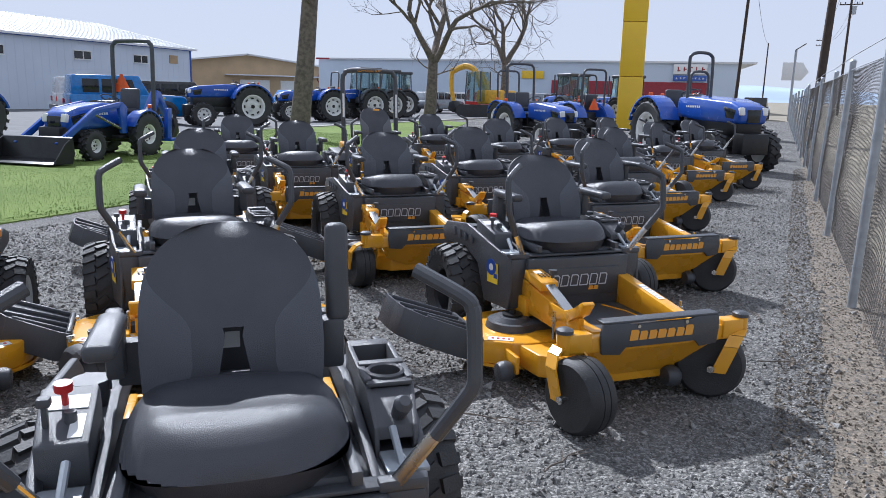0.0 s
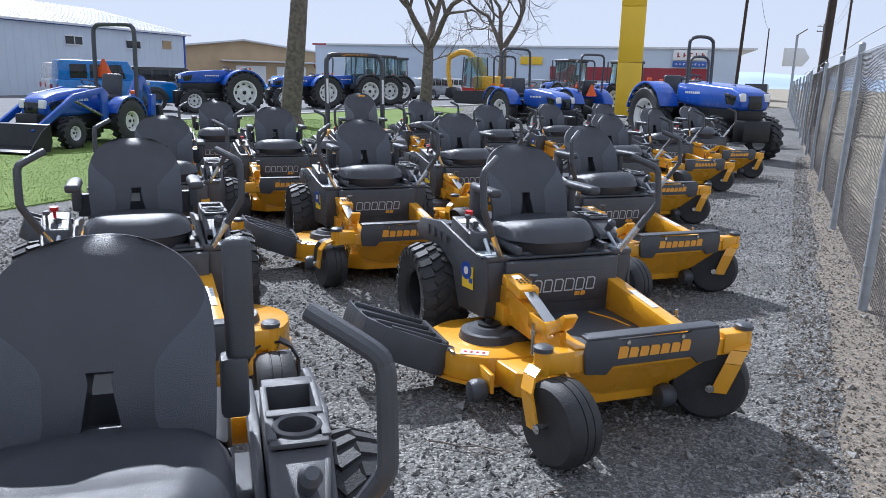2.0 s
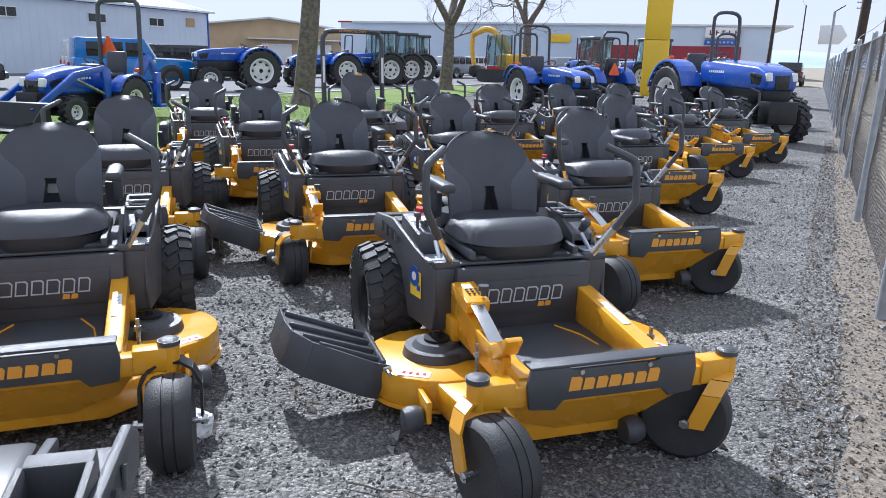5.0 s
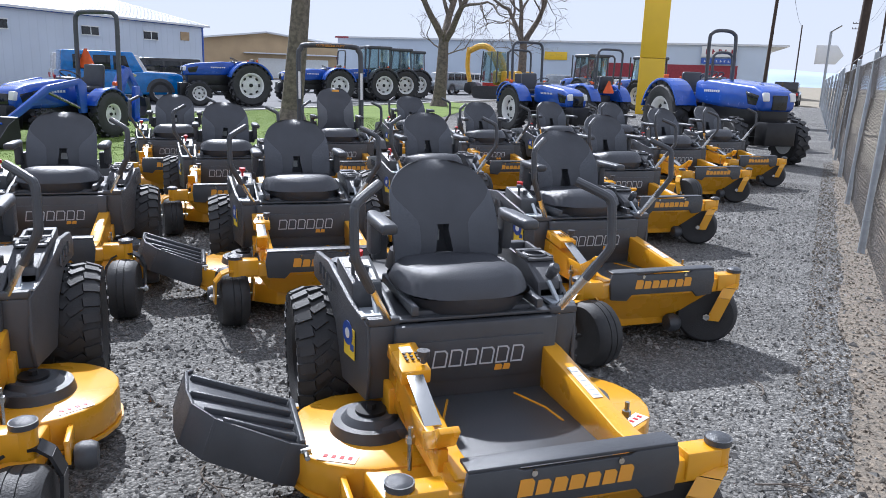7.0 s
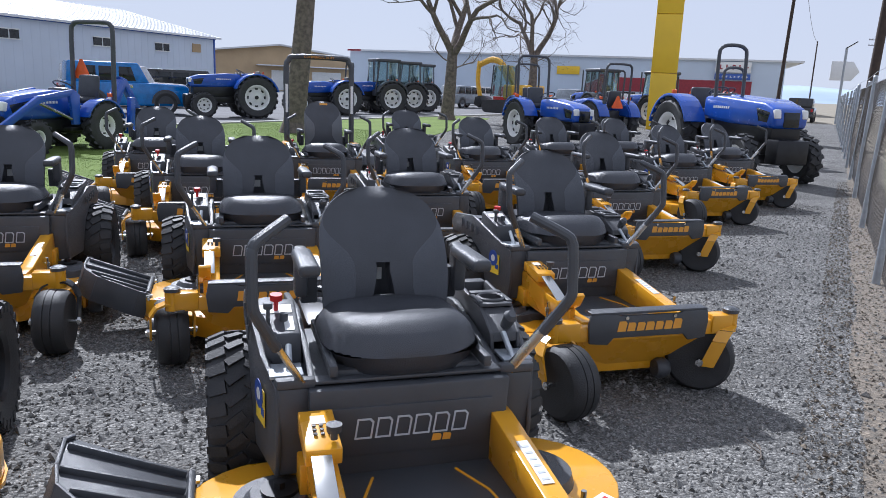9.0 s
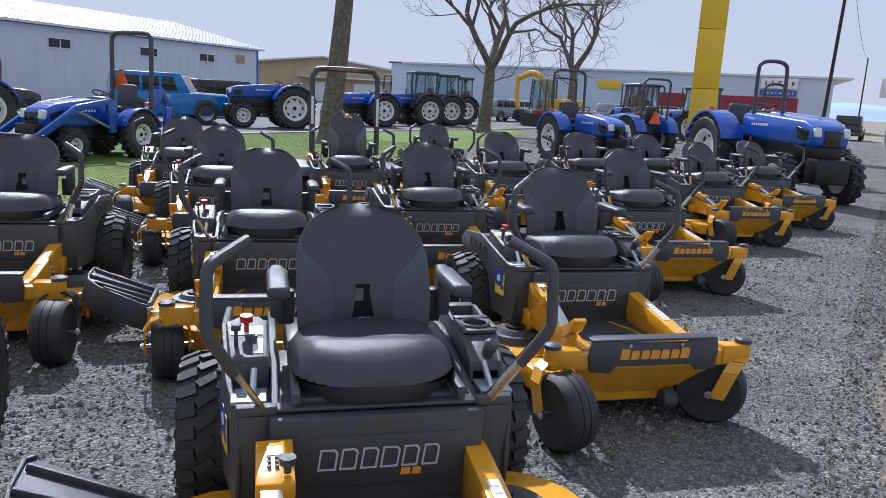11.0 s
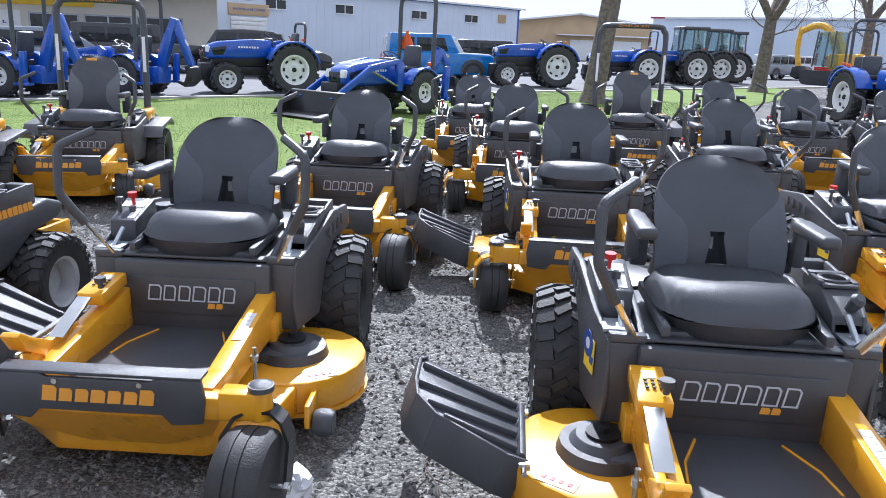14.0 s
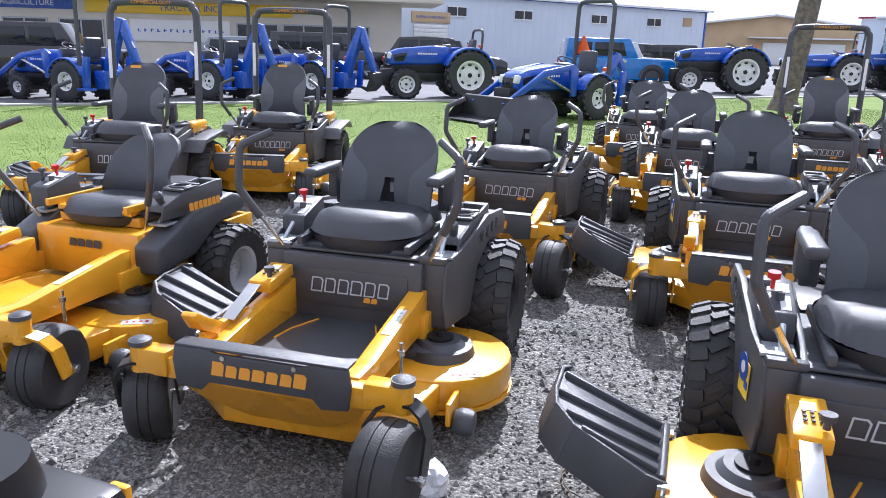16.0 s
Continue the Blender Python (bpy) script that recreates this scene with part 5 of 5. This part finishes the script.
def on_wall(p, q, along, z, out=0.14):
    """A pose on the wall from p to q: x along it, y towards the yard side."""
    p, q = Vector((*p, 0)), Vector((*q, 0))
    d = (q - p).normalized()
    n = Vector((d.y, -d.x, 0))
    c = p + d * along + n * out
    return Matrix.Translation((c.x, c.y, z)) @ Matrix.Rotation(math.atan2(d.y, d.x), 4, 'Z')


def sign(name, parent, m, w, h, mat, words=None, wmat=None, size=0.4, bars=0):
    s = part(name, mat, parent, lambda bm: add_box(bm, (0, 0, 0), (w, 0.08, h), 0.01), m)
    if words:
        text_part("lettering", words, wmat, s, Matrix.Translation((0, -0.045, 0)) @ Matrix.Rotation(radians(90), 4, 'X'), size, 0.004)
    if bars:
        step = w * 0.9 / bars
        part("lettering", wmat, s, lambda bm: [(add_box(bm, (-w * 0.45 + (i + 0.5) * step, -0.045, 0), (step * 0.22, 0.012, size), 0), add_box(bm, (-w * 0.45 + (i + 0.62) * step, -0.045, (i % 3 - 1) * size * 0.36), (step * 0.5, 0.012, size * 0.24), 0)) for i in range(bars)])
    return s


def shed():
    root = empty("metal_shed", pose(0, 0, 0))
    tagged(root, "long white metal shed with a low pale roof", "building")
    L, R = (-40.3, 19.0), (-43.2, 45.2)
    d = (Vector(R) - Vector(L)).normalized()
    n = Vector((-d.y, d.x))
    BL, BR = Vector(L) + n * 18, Vector(R) + n * 18
    H = 4.25
    part("wall", SIDING, root, lambda bm: (wall_run(bm, L, R, H, 0.25, 0.6), wall_run(bm, R, BR, H, 0.25, 0.6), wall_run(bm, L, BL, H, 0.25, 0.6), wall_run(bm, BL, BR, H)), smooth=False)

    def roof(bm):
        ov = 0.45
        a = Vector(L) - d * ov - n * ov
        b = Vector(R) + d * ov - n * ov
        ra, rb = Vector(L) + n * 9 - d * ov, Vector(R) + n * 9 + d * ov
        ca, cb = Vector(L) + n * 18.4 - d * ov, Vector(R) + n * 18.4 + d * ov
        for t in (0.0, 0.14):
            for (p, q, s, u) in ((a, b, rb, ra), (ra, rb, cb, ca)):
                z = (H, H, H + 2.0, H + 2.0) if p is a else (H + 2.0, H + 2.0, H, H)
                bm.faces.new([bm.verts.new((w.x, w.y, zz + t)) for w, zz in zip((p, q, s, u), z)])
        bm.faces.new([bm.verts.new(v) for v in ((a.x, a.y, H), (b.x, b.y, H), (b.x, b.y, H + 0.14), (a.x, a.y, H + 0.14))])
        for e, sx in ((b, rb), (rb, cb)):
            z1, z2 = (H, H + 2) if e is b else (H + 2, H)
            bm.faces.new([bm.verts.new(v) for v in ((e.x, e.y, z1), (sx.x, sx.y, z2), (sx.x, sx.y, z2 + 0.14), (e.x, e.y, z1 + 0.14))])
        nr = 44
        for i in range(nr):
            p, q = a.lerp(b, i / nr), ra.lerp(rb, i / nr)
            add_tube(bm, [(p.x, p.y, H + 0.15), (q.x, q.y, H + 2.15)], 0.035, 4, 1)
    part("roof", ROOF, root, roof, smooth=False)
    part("gable", SIDING, root, lambda bm: [bm.faces.new([bm.verts.new((v.x, v.y, z)) for v, z in ((Vector(p), H - 0.02), (Vector(q), H - 0.02), (Vector(p) + n * 9, H + 1.98))]) for p, q in ((R, BR), (L, BL))], smooth=False)
    part("fascia", SIGNBLUE, root, lambda bm: add_box(bm, (0, -0.3, 0), (27.2, 0.08, 0.10), 0, m=on_wall(L, R, 13.2, H + 0.02, 0.2)))
    part("corner_trim", SIGNBLUE, root, lambda bm: add_box(bm, (0, 0, 0), (0.12, 0.08, H), 0, m=on_wall(L, R, 26.3, H / 2, 0.16)))
    for al in (4.0, 9.0, 15.5, 20.8):
        w = part("window", DARKGLASS, root, lambda bm: add_box(bm, (0, 0, 0), (1.3, 0.06, 0.5), 0.0), on_wall(L, R, al, 3.35, 0.16))
        part("frame", WHITE, w, lambda bm: (add_box(bm, (0, -0.02, 0.27), (1.42, 0.08, 0.06)), add_box(bm, (0, -0.02, -0.27), (1.42, 0.08, 0.06)), add_box(bm, (0, -0.02, 0), (0.05, 0.08, 0.5))))
    for al in (24.3,):
        part("vent", TAN, root, lambda bm: (add_box(bm, (0, 0, 0), (0.9, 0.06, 0.6)), [add_box(bm, (0, -0.04, -0.24 + i * 0.08), (0.85, 0.04, 0.03)) for i in range(7)]), on_wall(L, R, al, 3.5, 0.16))
    sg = sign("door_sign", root, on_wall(L, R, 2.2, 2.95, 0.18), 2.6, 0.62, TAN, "SHIPPING & RECEIVING", SIGNBLUE, 0.2)
    part("roller_door", WHITE, root, lambda bm: [add_box(bm, (0, 0, -1.15 + i * 0.23), (2.3, 0.06, 0.21), 0.01) for i in range(11)], on_wall(L, R, 2.2, 1.3, 0.17))


shed()


def store():
    root = empty("store", pose(0, 0, 0))
    tagged(root, "cream store building with a sign band and large windows", "building")
    R, L = (-35.3, 17.0), (-43.5, -6.0)
    H = 3.3
    d = (Vector(R) - Vector(L)).normalized()
    n = Vector((-d.y, d.x))
    part("wall", CREAM, root, lambda bm: (wall_run(bm, L, R, H, 0.3), wall_run(bm, R, Vector(R) + n * 4, H, 0.3), wall_run(bm, L, Vector(L) + n * 4, H, 0.3), wall_run(bm, Vector(L) + n * 4, Vector(R) + n * 4, H, 0.3)), smooth=False)
    part("roof", CREAM, root, lambda bm: add_box(bm, (0, 1.75, 0), (25.2, 5.2, 0.25), 0.02, m=on_wall(L, R, 12.2, H + 0.12, 0)))
    part("fascia", SIGNBLUE, root, lambda bm: add_box(bm, (0, -0.84, 0), (26.1, 0.06, 0.16), 0, m=on_wall(L, R, 12.2, H + 0.2, 0)))
    sign("sign_band", root, on_wall(L, R, 14.5, 2.78, 0.2), 9.5, 0.55, SIGNYELLOW, "TRACTOR INC.", SIGNBLUE, 0.42)
    sign("sign_board", root, on_wall(L, R, 7.2, 2.85, 0.2), 4.0, 0.5, SIGNBLUE, "AGRICULTURE", PAPER, 0.36)
    sign("price_board", root, on_wall(L, R, 14.0, 1.75, 0.2), 4.6, 1.0, PAPER, None, SIGNBLUE, 0.14, 14)
    for al in (2.0, 4.5, 7.0, 9.5, 17.6, 19.8, 22.0):
        w = part("window", DARKGLASS, root, lambda bm: add_box(bm, (0, 0, 0), (1.9, 0.06, 1.6)), on_wall(L, R, al, 1.35, 0.17))
        part("frame", GALV, w, lambda bm: (add_box(bm, (0, -0.02, 0.82), (2.0, 0.1, 0.07)), add_box(bm, (0, -0.02, -0.82), (2.0, 0.1, 0.07)), [add_box(bm, (x, -0.02, 0), (0.07, 0.1, 1.6)) for x in (-0.97, 0, 0.97)]))


store()


def hall():
    """Long pale building with a maroon base band at its far end."""
    root = empty("long_hall", pose(0, 0, 0))
    tagged(root, "long pale blue hall with red roof edge and maroon front", "building")
    L, R = (-56.0, 81.5), (-6.5, 90.2)
    H = 5.4
    d = (Vector(R) - Vector(L)).normalized()
    n = Vector((-d.y, d.x))
    part("wall", PALEBLUE, root, lambda bm: (wall_run(bm, L, R, H, 0.3, 1.2), wall_run(bm, R, Vector(R) + n * 20, H, 0.3), wall_run(bm, L, Vector(L) + n * 20, H + 0.0, 0.3), wall_run(bm, Vector(L) + n * 20, Vector(R) + n * 20, H, 0.3)), smooth=False)
    part("roof", ROOF, root, lambda bm: add_box(bm, (0, 10, 0), (50.6, 20.6, 0.2), 0, m=on_wall(L, R, 25.1, H + 0.1, 0)))
    part("roof_edge", MAROON, root, lambda bm: add_box(bm, (0, -0.35, 0), (50.8, 0.08, 0.2), 0, m=on_wall(L, R, 25.1, H + 0.1, 0)))
    part("maroon_front", MAROON, root, lambda bm: add_box(bm, (0, 0, 0), (17.5, 0.10, 1.5), 0, m=on_wall(L, R, 38.5, 2.55, 0.2)))
    for al in (31, 34, 37.5, 41, 44):
        part("shop_window", DARKGLASS, root, lambda bm: add_box(bm, (0, 0, 0), (2.4, 0.06, 1.5), 0, m=on_wall(L, R, al, 0.95, 0.2)))
    sign("roof_sign", root, on_wall(L, R, 45.2, 4.75, 0.5), 3.6, 1.1, PAPER, None, MAROON, 0.5, 5)
    sign("sign_panel", root, on_wall(L, R, 45.2, 3.75, 0.55), 3.6, 0.6, SIGNBLUE, None, PAPER, 0.2, 8)
    sign("wall_sign", root, on_wall(L, R, 27.5, 3.9, 0.3), 2.6, 0.9, SIGNYELLOW)


hall()


def supply_house():
    root = empty("supply_house", pose(0, 0, 0))
    tagged(root, "tan low-gabled supply warehouse with dark lettering", "building")
    L, R = (-76.0, 72.0), (-60.0, 91.5)
    d = (Vector(R) - Vector(L)).normalized()
    n = Vector((-d.y, d.x))
    part("wall", TAN, root, lambda bm: (wall_run(bm, L, R, 4.4, 0.3, 1.0), wall_run(bm, R, Vector(R) + n * 15, 4.4), wall_run(bm, L, Vector(L) + n * 15, 4.4),
                                       add_prism(bm, [(-12.6, 4.4), (12.6, 4.4), (0, 5.9)], -0.1, 0.1, 'y', m=on_wall(L, R, 12.6, 0, 0))), smooth=False)
    part("roof", ROOF, root, lambda bm: [add_box(bm, (0, 0, 0), (13.0, 17, 0.2), 0, m=on_wall(L, R, 12.6 + s * 6.35, 5.25, -7.5) @ Matrix.Rotation(s * 0.119, 4, 'Y')) for s in (-1, 1)])
    part("lettering", MAROON, root, lambda bm: [add_box(bm, (-7.5 + i * 1.0, 0, 0), (0.75, 0.06, 0.95), 0, m=on_wall(L, R, 12.6, 3.55, 0.2)) for i in range(6)] + [add_box(bm, (-7.8 + i * 0.6, 0, -1.05), (0.42, 0.06, 0.42), 0, m=on_wall(L, R, 12.6, 3.55, 0.2)) for i in range(13)])
    part("oval_logo", MAROON, root, lambda bm: [add_tube(bm, [(x + 1.1 * math.cos(a), 0, 0.7 * math.sin(a)) for a in [i * math.pi / 8 for i in range(17)]], 0.08, 6, 1) for x in (-10.2, 10.8)], on_wall(L, R, 12.6, 3.1, 0.2))
    part("cargo_door", WHITE, root, lambda bm: [add_box(bm, (x, 0, 0), (4.0, 0.06, 2.6), 0.02) for x in (1.0, 6.5)], on_wall(L, R, 12.6, 1.4, 0.2))
    part("canopy", ROOF, root, lambda bm: add_box(bm, (3.5, -0.6, 0), (13, 1.4, 0.15), 0.02), on_wall(L, R, 12.6, 3.3, 0.2))


supply_house()


# ---------------------------------------------------------------- signs, poles, wires, hills
def pillar():
    root = empty("sign_pillar", pose(-7.15, 35.5, 0, 0, 0, 12))
    tagged(root, "tall square yellow sign pillar", "pillar")
    part("shaft", SIGNYELLOW, root, lambda bm: [add_box(bm, (0, 0, 1.2 + i * 2.42), (1.08, 0.7, 2.40), 0.02) for i in range(6)])


pillar()


def pole(x, y, h, r, lean, mat, name, label, arms=0, lamp=False):
    root = empty(name, pose(x, y, 0, lean[1], lean[0], 0))
    tagged(root, label, "pole")
    part("shaft", mat, root, lambda bm: add_cyl(bm, (0, 0, -0.1), (0, 0, h), r, r * 0.75, 12))
    if arms:
        part("crossarm", mat, root, lambda bm: [(add_box(bm, (0, 0, h - 0.5 - 1.0 * i), (2.4, 0.1, 0.12)), [add_cyl(bm, (xx, 0, h - 0.44 - i), (xx, 0, h - 0.22 - i), 0.05, n=8) for xx in (-1.1, -0.6, 0.6, 1.1)]) for i in range(arms)])
        part("transformer", GALV, root, lambda bm: add_cyl(bm, (0.35, 0, h - 2.6), (0.35, 0, h - 1.7), 0.25, n=14))
    if lamp:
        part("lamp_head", GALV, root, lambda bm: (add_tube(bm, [(0, 0, h - 0.1), (-0.4, 0, h + 0.1), (-0.8, 0, h + 0.1)], 0.03, 6, 3), add_box(bm, (-1.0, 0, h + 0.06), (0.5, 0.25, 0.14), 0.05)))


pole(0.6, 33.0, 11.0, 0.17, (1.5, 0.0), WOOD, "utility_pole", "dark leaning wooden utility pole behind the fence")
pole(-2.9, 40.0, 9.6, 0.085, (1.5, 0), WOOD, "street_lamp", "dark slender lamp pole beside the lot", lamp=True)
pole(4.2, 100, 14, 0.16, (0, 0), WOOD, "power_pole", "wooden power pole with crossarms along the road", 2)
pole(3.0, 170, 14, 0.16, (0, 0), WOOD, "power_pole", "wooden power pole with crossarms along the road", 2)
pole(-4.5, 110, 9, 0.10, (0, 0), WOOD, "power_pole", "thin far wooden pole")


def wire(a, b, sag, label):
    pts = [Vector(a).lerp(Vector(b), i / 16) - Vector((0, 0, sag * 4 * (i / 16) * (1 - i / 16))) for i in range(17)]
    ob = part("power_line", PLASTIC, None, lambda bm: add_tube(bm, pts, 0.018, 4, 1))
    tagged(ob, label, "cable")


wire((-4.5, 110, 8.9), (-2.9, 40.0, 9.5), 1.2, "thin dark power line across the yard")
for dx in (-1.1, 0.6, 1.1):
    wire((4.2 + dx, 100, 13.6), (3.0 + dx, 170, 13.6), 1.5, "thin power line along the road")


def road_sign():
    root = empty("road_sign", pose(-0.6, 62, 0))
    tagged(root, "white rectangular sign with an arrow point on a post", "sign")
    part("post", GALV, root, lambda bm: add_cyl(bm, (0, 0, 0), (0, 0, 5.2), 0.09))
    part("board", PAPER, root, lambda bm: (add_prism(bm, [(-0.8, 3.0), (0.55, 3.0), (1.0, 3.6), (0.55, 4.3), (-0.8, 4.3)], -0.06, 0.06, 'y', 0.02)))
    part("solar_panel", DARKGLASS, root, lambda bm: add_box(bm, (0.3, 0, 5.4), (0.8, 0.5, 0.06), 0, m=Matrix.Rotation(-0.6, 4, 'Y')))


road_sign()


def excavator(m):
    root = empty("excavator", m)
    tagged(root, "yellow tracked excavator with dark cab", "excavator")
    part("track", RUBBER, root, lambda bm: [add_prism(bm, arc(-1.2, 0.4, 0.4, 90, 270, 8) + arc(1.2, 0.4, 0.4, -90, 90, 8), s * 0.9 - 0.25, s * 0.9 + 0.25, 'x') for s in (-1, 1)])
    part("upper_body", EXCYELLOW, root, lambda bm: add_box(bm, (0.25, -0.7, 1.3), (1.7, 2.0, 0.9), 0.12, 3))
    part("cab", GLASS, root, lambda bm: add_box(bm, (-0.5, 0.25, 1.95), (0.95, 1.4, 1.9), 0.1, 3, taper=(0.9, 0.85)))
    part("cab_frame", PLASTIC, root, lambda bm: [add_tube(bm, [(-0.5 + s * 0.49, y, 1.0), (-0.5 + s * 0.44, y * 0.9, 2.92)], 0.05, 6, 1) for s in (-1, 1) for y in (-0.4, 0.95)])
    part("boom", EXCYELLOW, root, lambda bm: (add_tube(bm, [(0.3, 0.3, 1.4), (0.3, 1.2, 2.9), (0.3, 2.2, 3.3), (0.3, 3.3, 3.0)], 0.2, 8, 4), add_tube(bm, [(0.3, 3.4, 3.2), (0.3, 3.5, 2.0), (0.3, 3.2, 0.9)], 0.15, 8, 3)))
    part("bucket", DARKMETAL, root, lambda bm: add_prism(bm, [(3.0, 1.0), (3.4, 0.9), (3.5, 0.4), (3.0, 0.2), (2.7, 0.5)], 0.0, 0.6, 'x', 0.03))


excavator(facing(-18.6, 46.0, 160))


def hills(name, mat, r, a0, a1, base, amp, seed, label):
    rnd = random.Random(seed)
    n = 60
    ph = [rnd.uniform(0, 6) for _ in range(4)]

    def build(bm):
        prev = None
        for i in range(n + 1):
            a = radians(a0 + (a1 - a0) * i / n)
            e = math.sin(math.pi * i / n) ** 0.5
            h = (base + amp * (math.sin(i * 0.13 + ph[0]) + 0.5 * math.sin(i * 0.31 + ph[1]) + 0.25 * math.sin(i * 0.83 + ph[2]))) * e
            v = [bm.verts.new((r * k * math.cos(a), r * k * math.sin(a), z)) for k, z in ((1.0, -1), (1.12, h * 0.6), (1.25, h), (1.5, -1))]
            if prev:
                for j in range(3):
                    bm.faces.new((prev[j], v[j], v[j + 1], prev[j + 1]))
            prev = v
    tagged(part(name, mat, None, build), label, "hills", kind="structure")


# no air between: the haze over both ranges is only their colour
hills("backdrop", HAZEHILL, 900, 112, 175, 42, 12, 4, "bare hills beyond the town, with distance haze in their colour")
hills("backdrop", HAZEMOUNTAIN, 1000, 60, 112, 17, 5, 9, "far mountains on the horizon, with pale blue haze in their colour")


def plastic_bag(x, y):
    rnd = random.Random(4)

    def build(bm):
        bmesh.ops.create_icosphere(bm, subdivisions=3, radius=0.075)
        for v in bm.verts:
            k = 1 + 0.45 * noise.noise(v.co * 22) + 0.2 * noise.noise(v.co * 60)
            v.co = Vector((v.co.x * k * 1.1, v.co.y * k * 0.8, max(-0.06, v.co.z * k * 0.85)))
    tagged(part("plastic_bag", PLASTICBAG, None, build, pose(x, y, 0.058), smooth=False), "crumpled clear plastic bag lying on the gravel", "bag")


plastic_bag(-1.93, 2.91)


def twig(x, y, turn, length, seed):
    """A dry forked twig lying on the stones."""
    rnd = random.Random(seed)

    def build(bm):
        pts = [Vector((length * (i / 5 - 0.5), rnd.uniform(-0.015, 0.015), 0.008 + rnd.uniform(0, 0.006))) for i in range(6)]
        add_tube(bm, pts, 0.0045, 6, 2, r2=0.0018)
        for i in (2, 3):
            d = rnd.choice((-1, 1))
            add_tube(bm, [pts[i], pts[i] + Vector((0.05, d * 0.04, 0.006)), pts[i] + Vector((0.10, d * 0.06, 0.004))], 0.003, 5, 2, r2=0.001)
    tagged(part("twig", BARK, None, build, pose(x, y, 0.006, 0, 0, turn)), "thin dry forked twig lying on the gravel", "twig", "twigs on the gravel")


for _i, (_x, _y, _t) in enumerate(((-1.07, 2.95, 15), (-0.70, 2.72, 70), (-1.75, 3.35, -30), (0.05, 4.4, 40), (-0.1, 5.3, 100))):
    twig(_x, _y, _t, 0.34 - 0.04 * _i, 20 + _i)

# ---------------------------------------------------------------- loose stones and grass
def stones(name, count, region, size, mat, seed, z, label, weight=None):
    rng = np.random.default_rng(seed)
    octa = np.array([(1, 0, 0), (-0.5, 0.87, 0), (-0.5, -0.87, 0), (0.25, 0.3, 0.75), (0.1, -0.3, -0.6)])
    faces0 = np.array([(0, 1, 3), (1, 2, 3), (2, 0, 3), (1, 0, 4), (2, 1, 4), (0, 2, 4)])
    x = rng.uniform(region[0], region[1], count)
    y = region[2] + (region[3] - region[2]) * rng.random(count) ** 1.7
    s = size * rng.lognormal(0, 0.4, count)
    rot = rng.uniform(0, 6.28, count)
    v = octa[None] * (s[:, None, None] * rng.uniform(0.6, 1.2, (count, 5, 1)))
    c, sn = np.cos(rot)[:, None], np.sin(rot)[:, None]
    vx, vy, vz = v[..., 0] * c - v[..., 1] * sn, v[..., 0] * sn + v[..., 1] * c, v[..., 2]
    vz = vz + vx * rng.uniform(-0.4, 0.4, (count, 1))
    pts = np.stack([vx + x[:, None], vy + y[:, None], vz + z + s[:, None] * 0.12], -1).reshape(-1, 3)
    faces = (faces0[None] + 5 * np.arange(count)[:, None, None]).reshape(-1, 3)
    me = bpy.data.meshes.new(name)
    me.from_pydata(pts.tolist(), [], faces.tolist())
    me.materials.append(mat)
    tagged(new(name, me), label, "gravel", kind="stuff")


stones("loose_gravel", 120000, (-7.0, 0.62, 0.0, 14.0), 0.0095, STONE, 5, 0.0, "loose grey crushed stones over the lot")

stones("leaf_litter", 15000, (0.05, 0.80, 2.0, 18.0), 0.0075, LITTER, 7, 0.006, "dry brown leaves and twigs along the fence")


def blades(count, seed):
    rng = np.random.default_rng(seed)
    x, y = rng.uniform(-17.5, -6.95, count), -2 + 24 * rng.random(count)
    edge = -7.45 - np.maximum(0, y - 7.0) * 0.13 - np.maximum(0, y - 13.5) * 0.25
    x = np.minimum(x, edge + rng.uniform(-0.25, 0.12, count))
    a, h = rng.uniform(0, 6.28, count), rng.uniform(0.010, 0.021, count)
    w = 0.007
    p = np.stack([np.stack([x + w * np.cos(a), y + w * np.sin(a), np.full(count, 0.008)], -1), np.stack([x - w * np.cos(a), y - w * np.sin(a), np.full(count, 0.008)], -1),
                  np.stack([x + h * 0.5 * np.sin(a), y - h * 0.5 * np.cos(a), 0.008 + h], -1)], 1).reshape(-1, 3)
    me = bpy.data.meshes.new("grass_blades")
    me.from_pydata(p.tolist(), [], np.arange(count * 3).reshape(-1, 3).tolist())
    me.materials.append(BLADE)
    tagged(new("grass_blades", me), "short green grass blades of the lawn", "grass", kind="stuff")


blades(170000, 6)
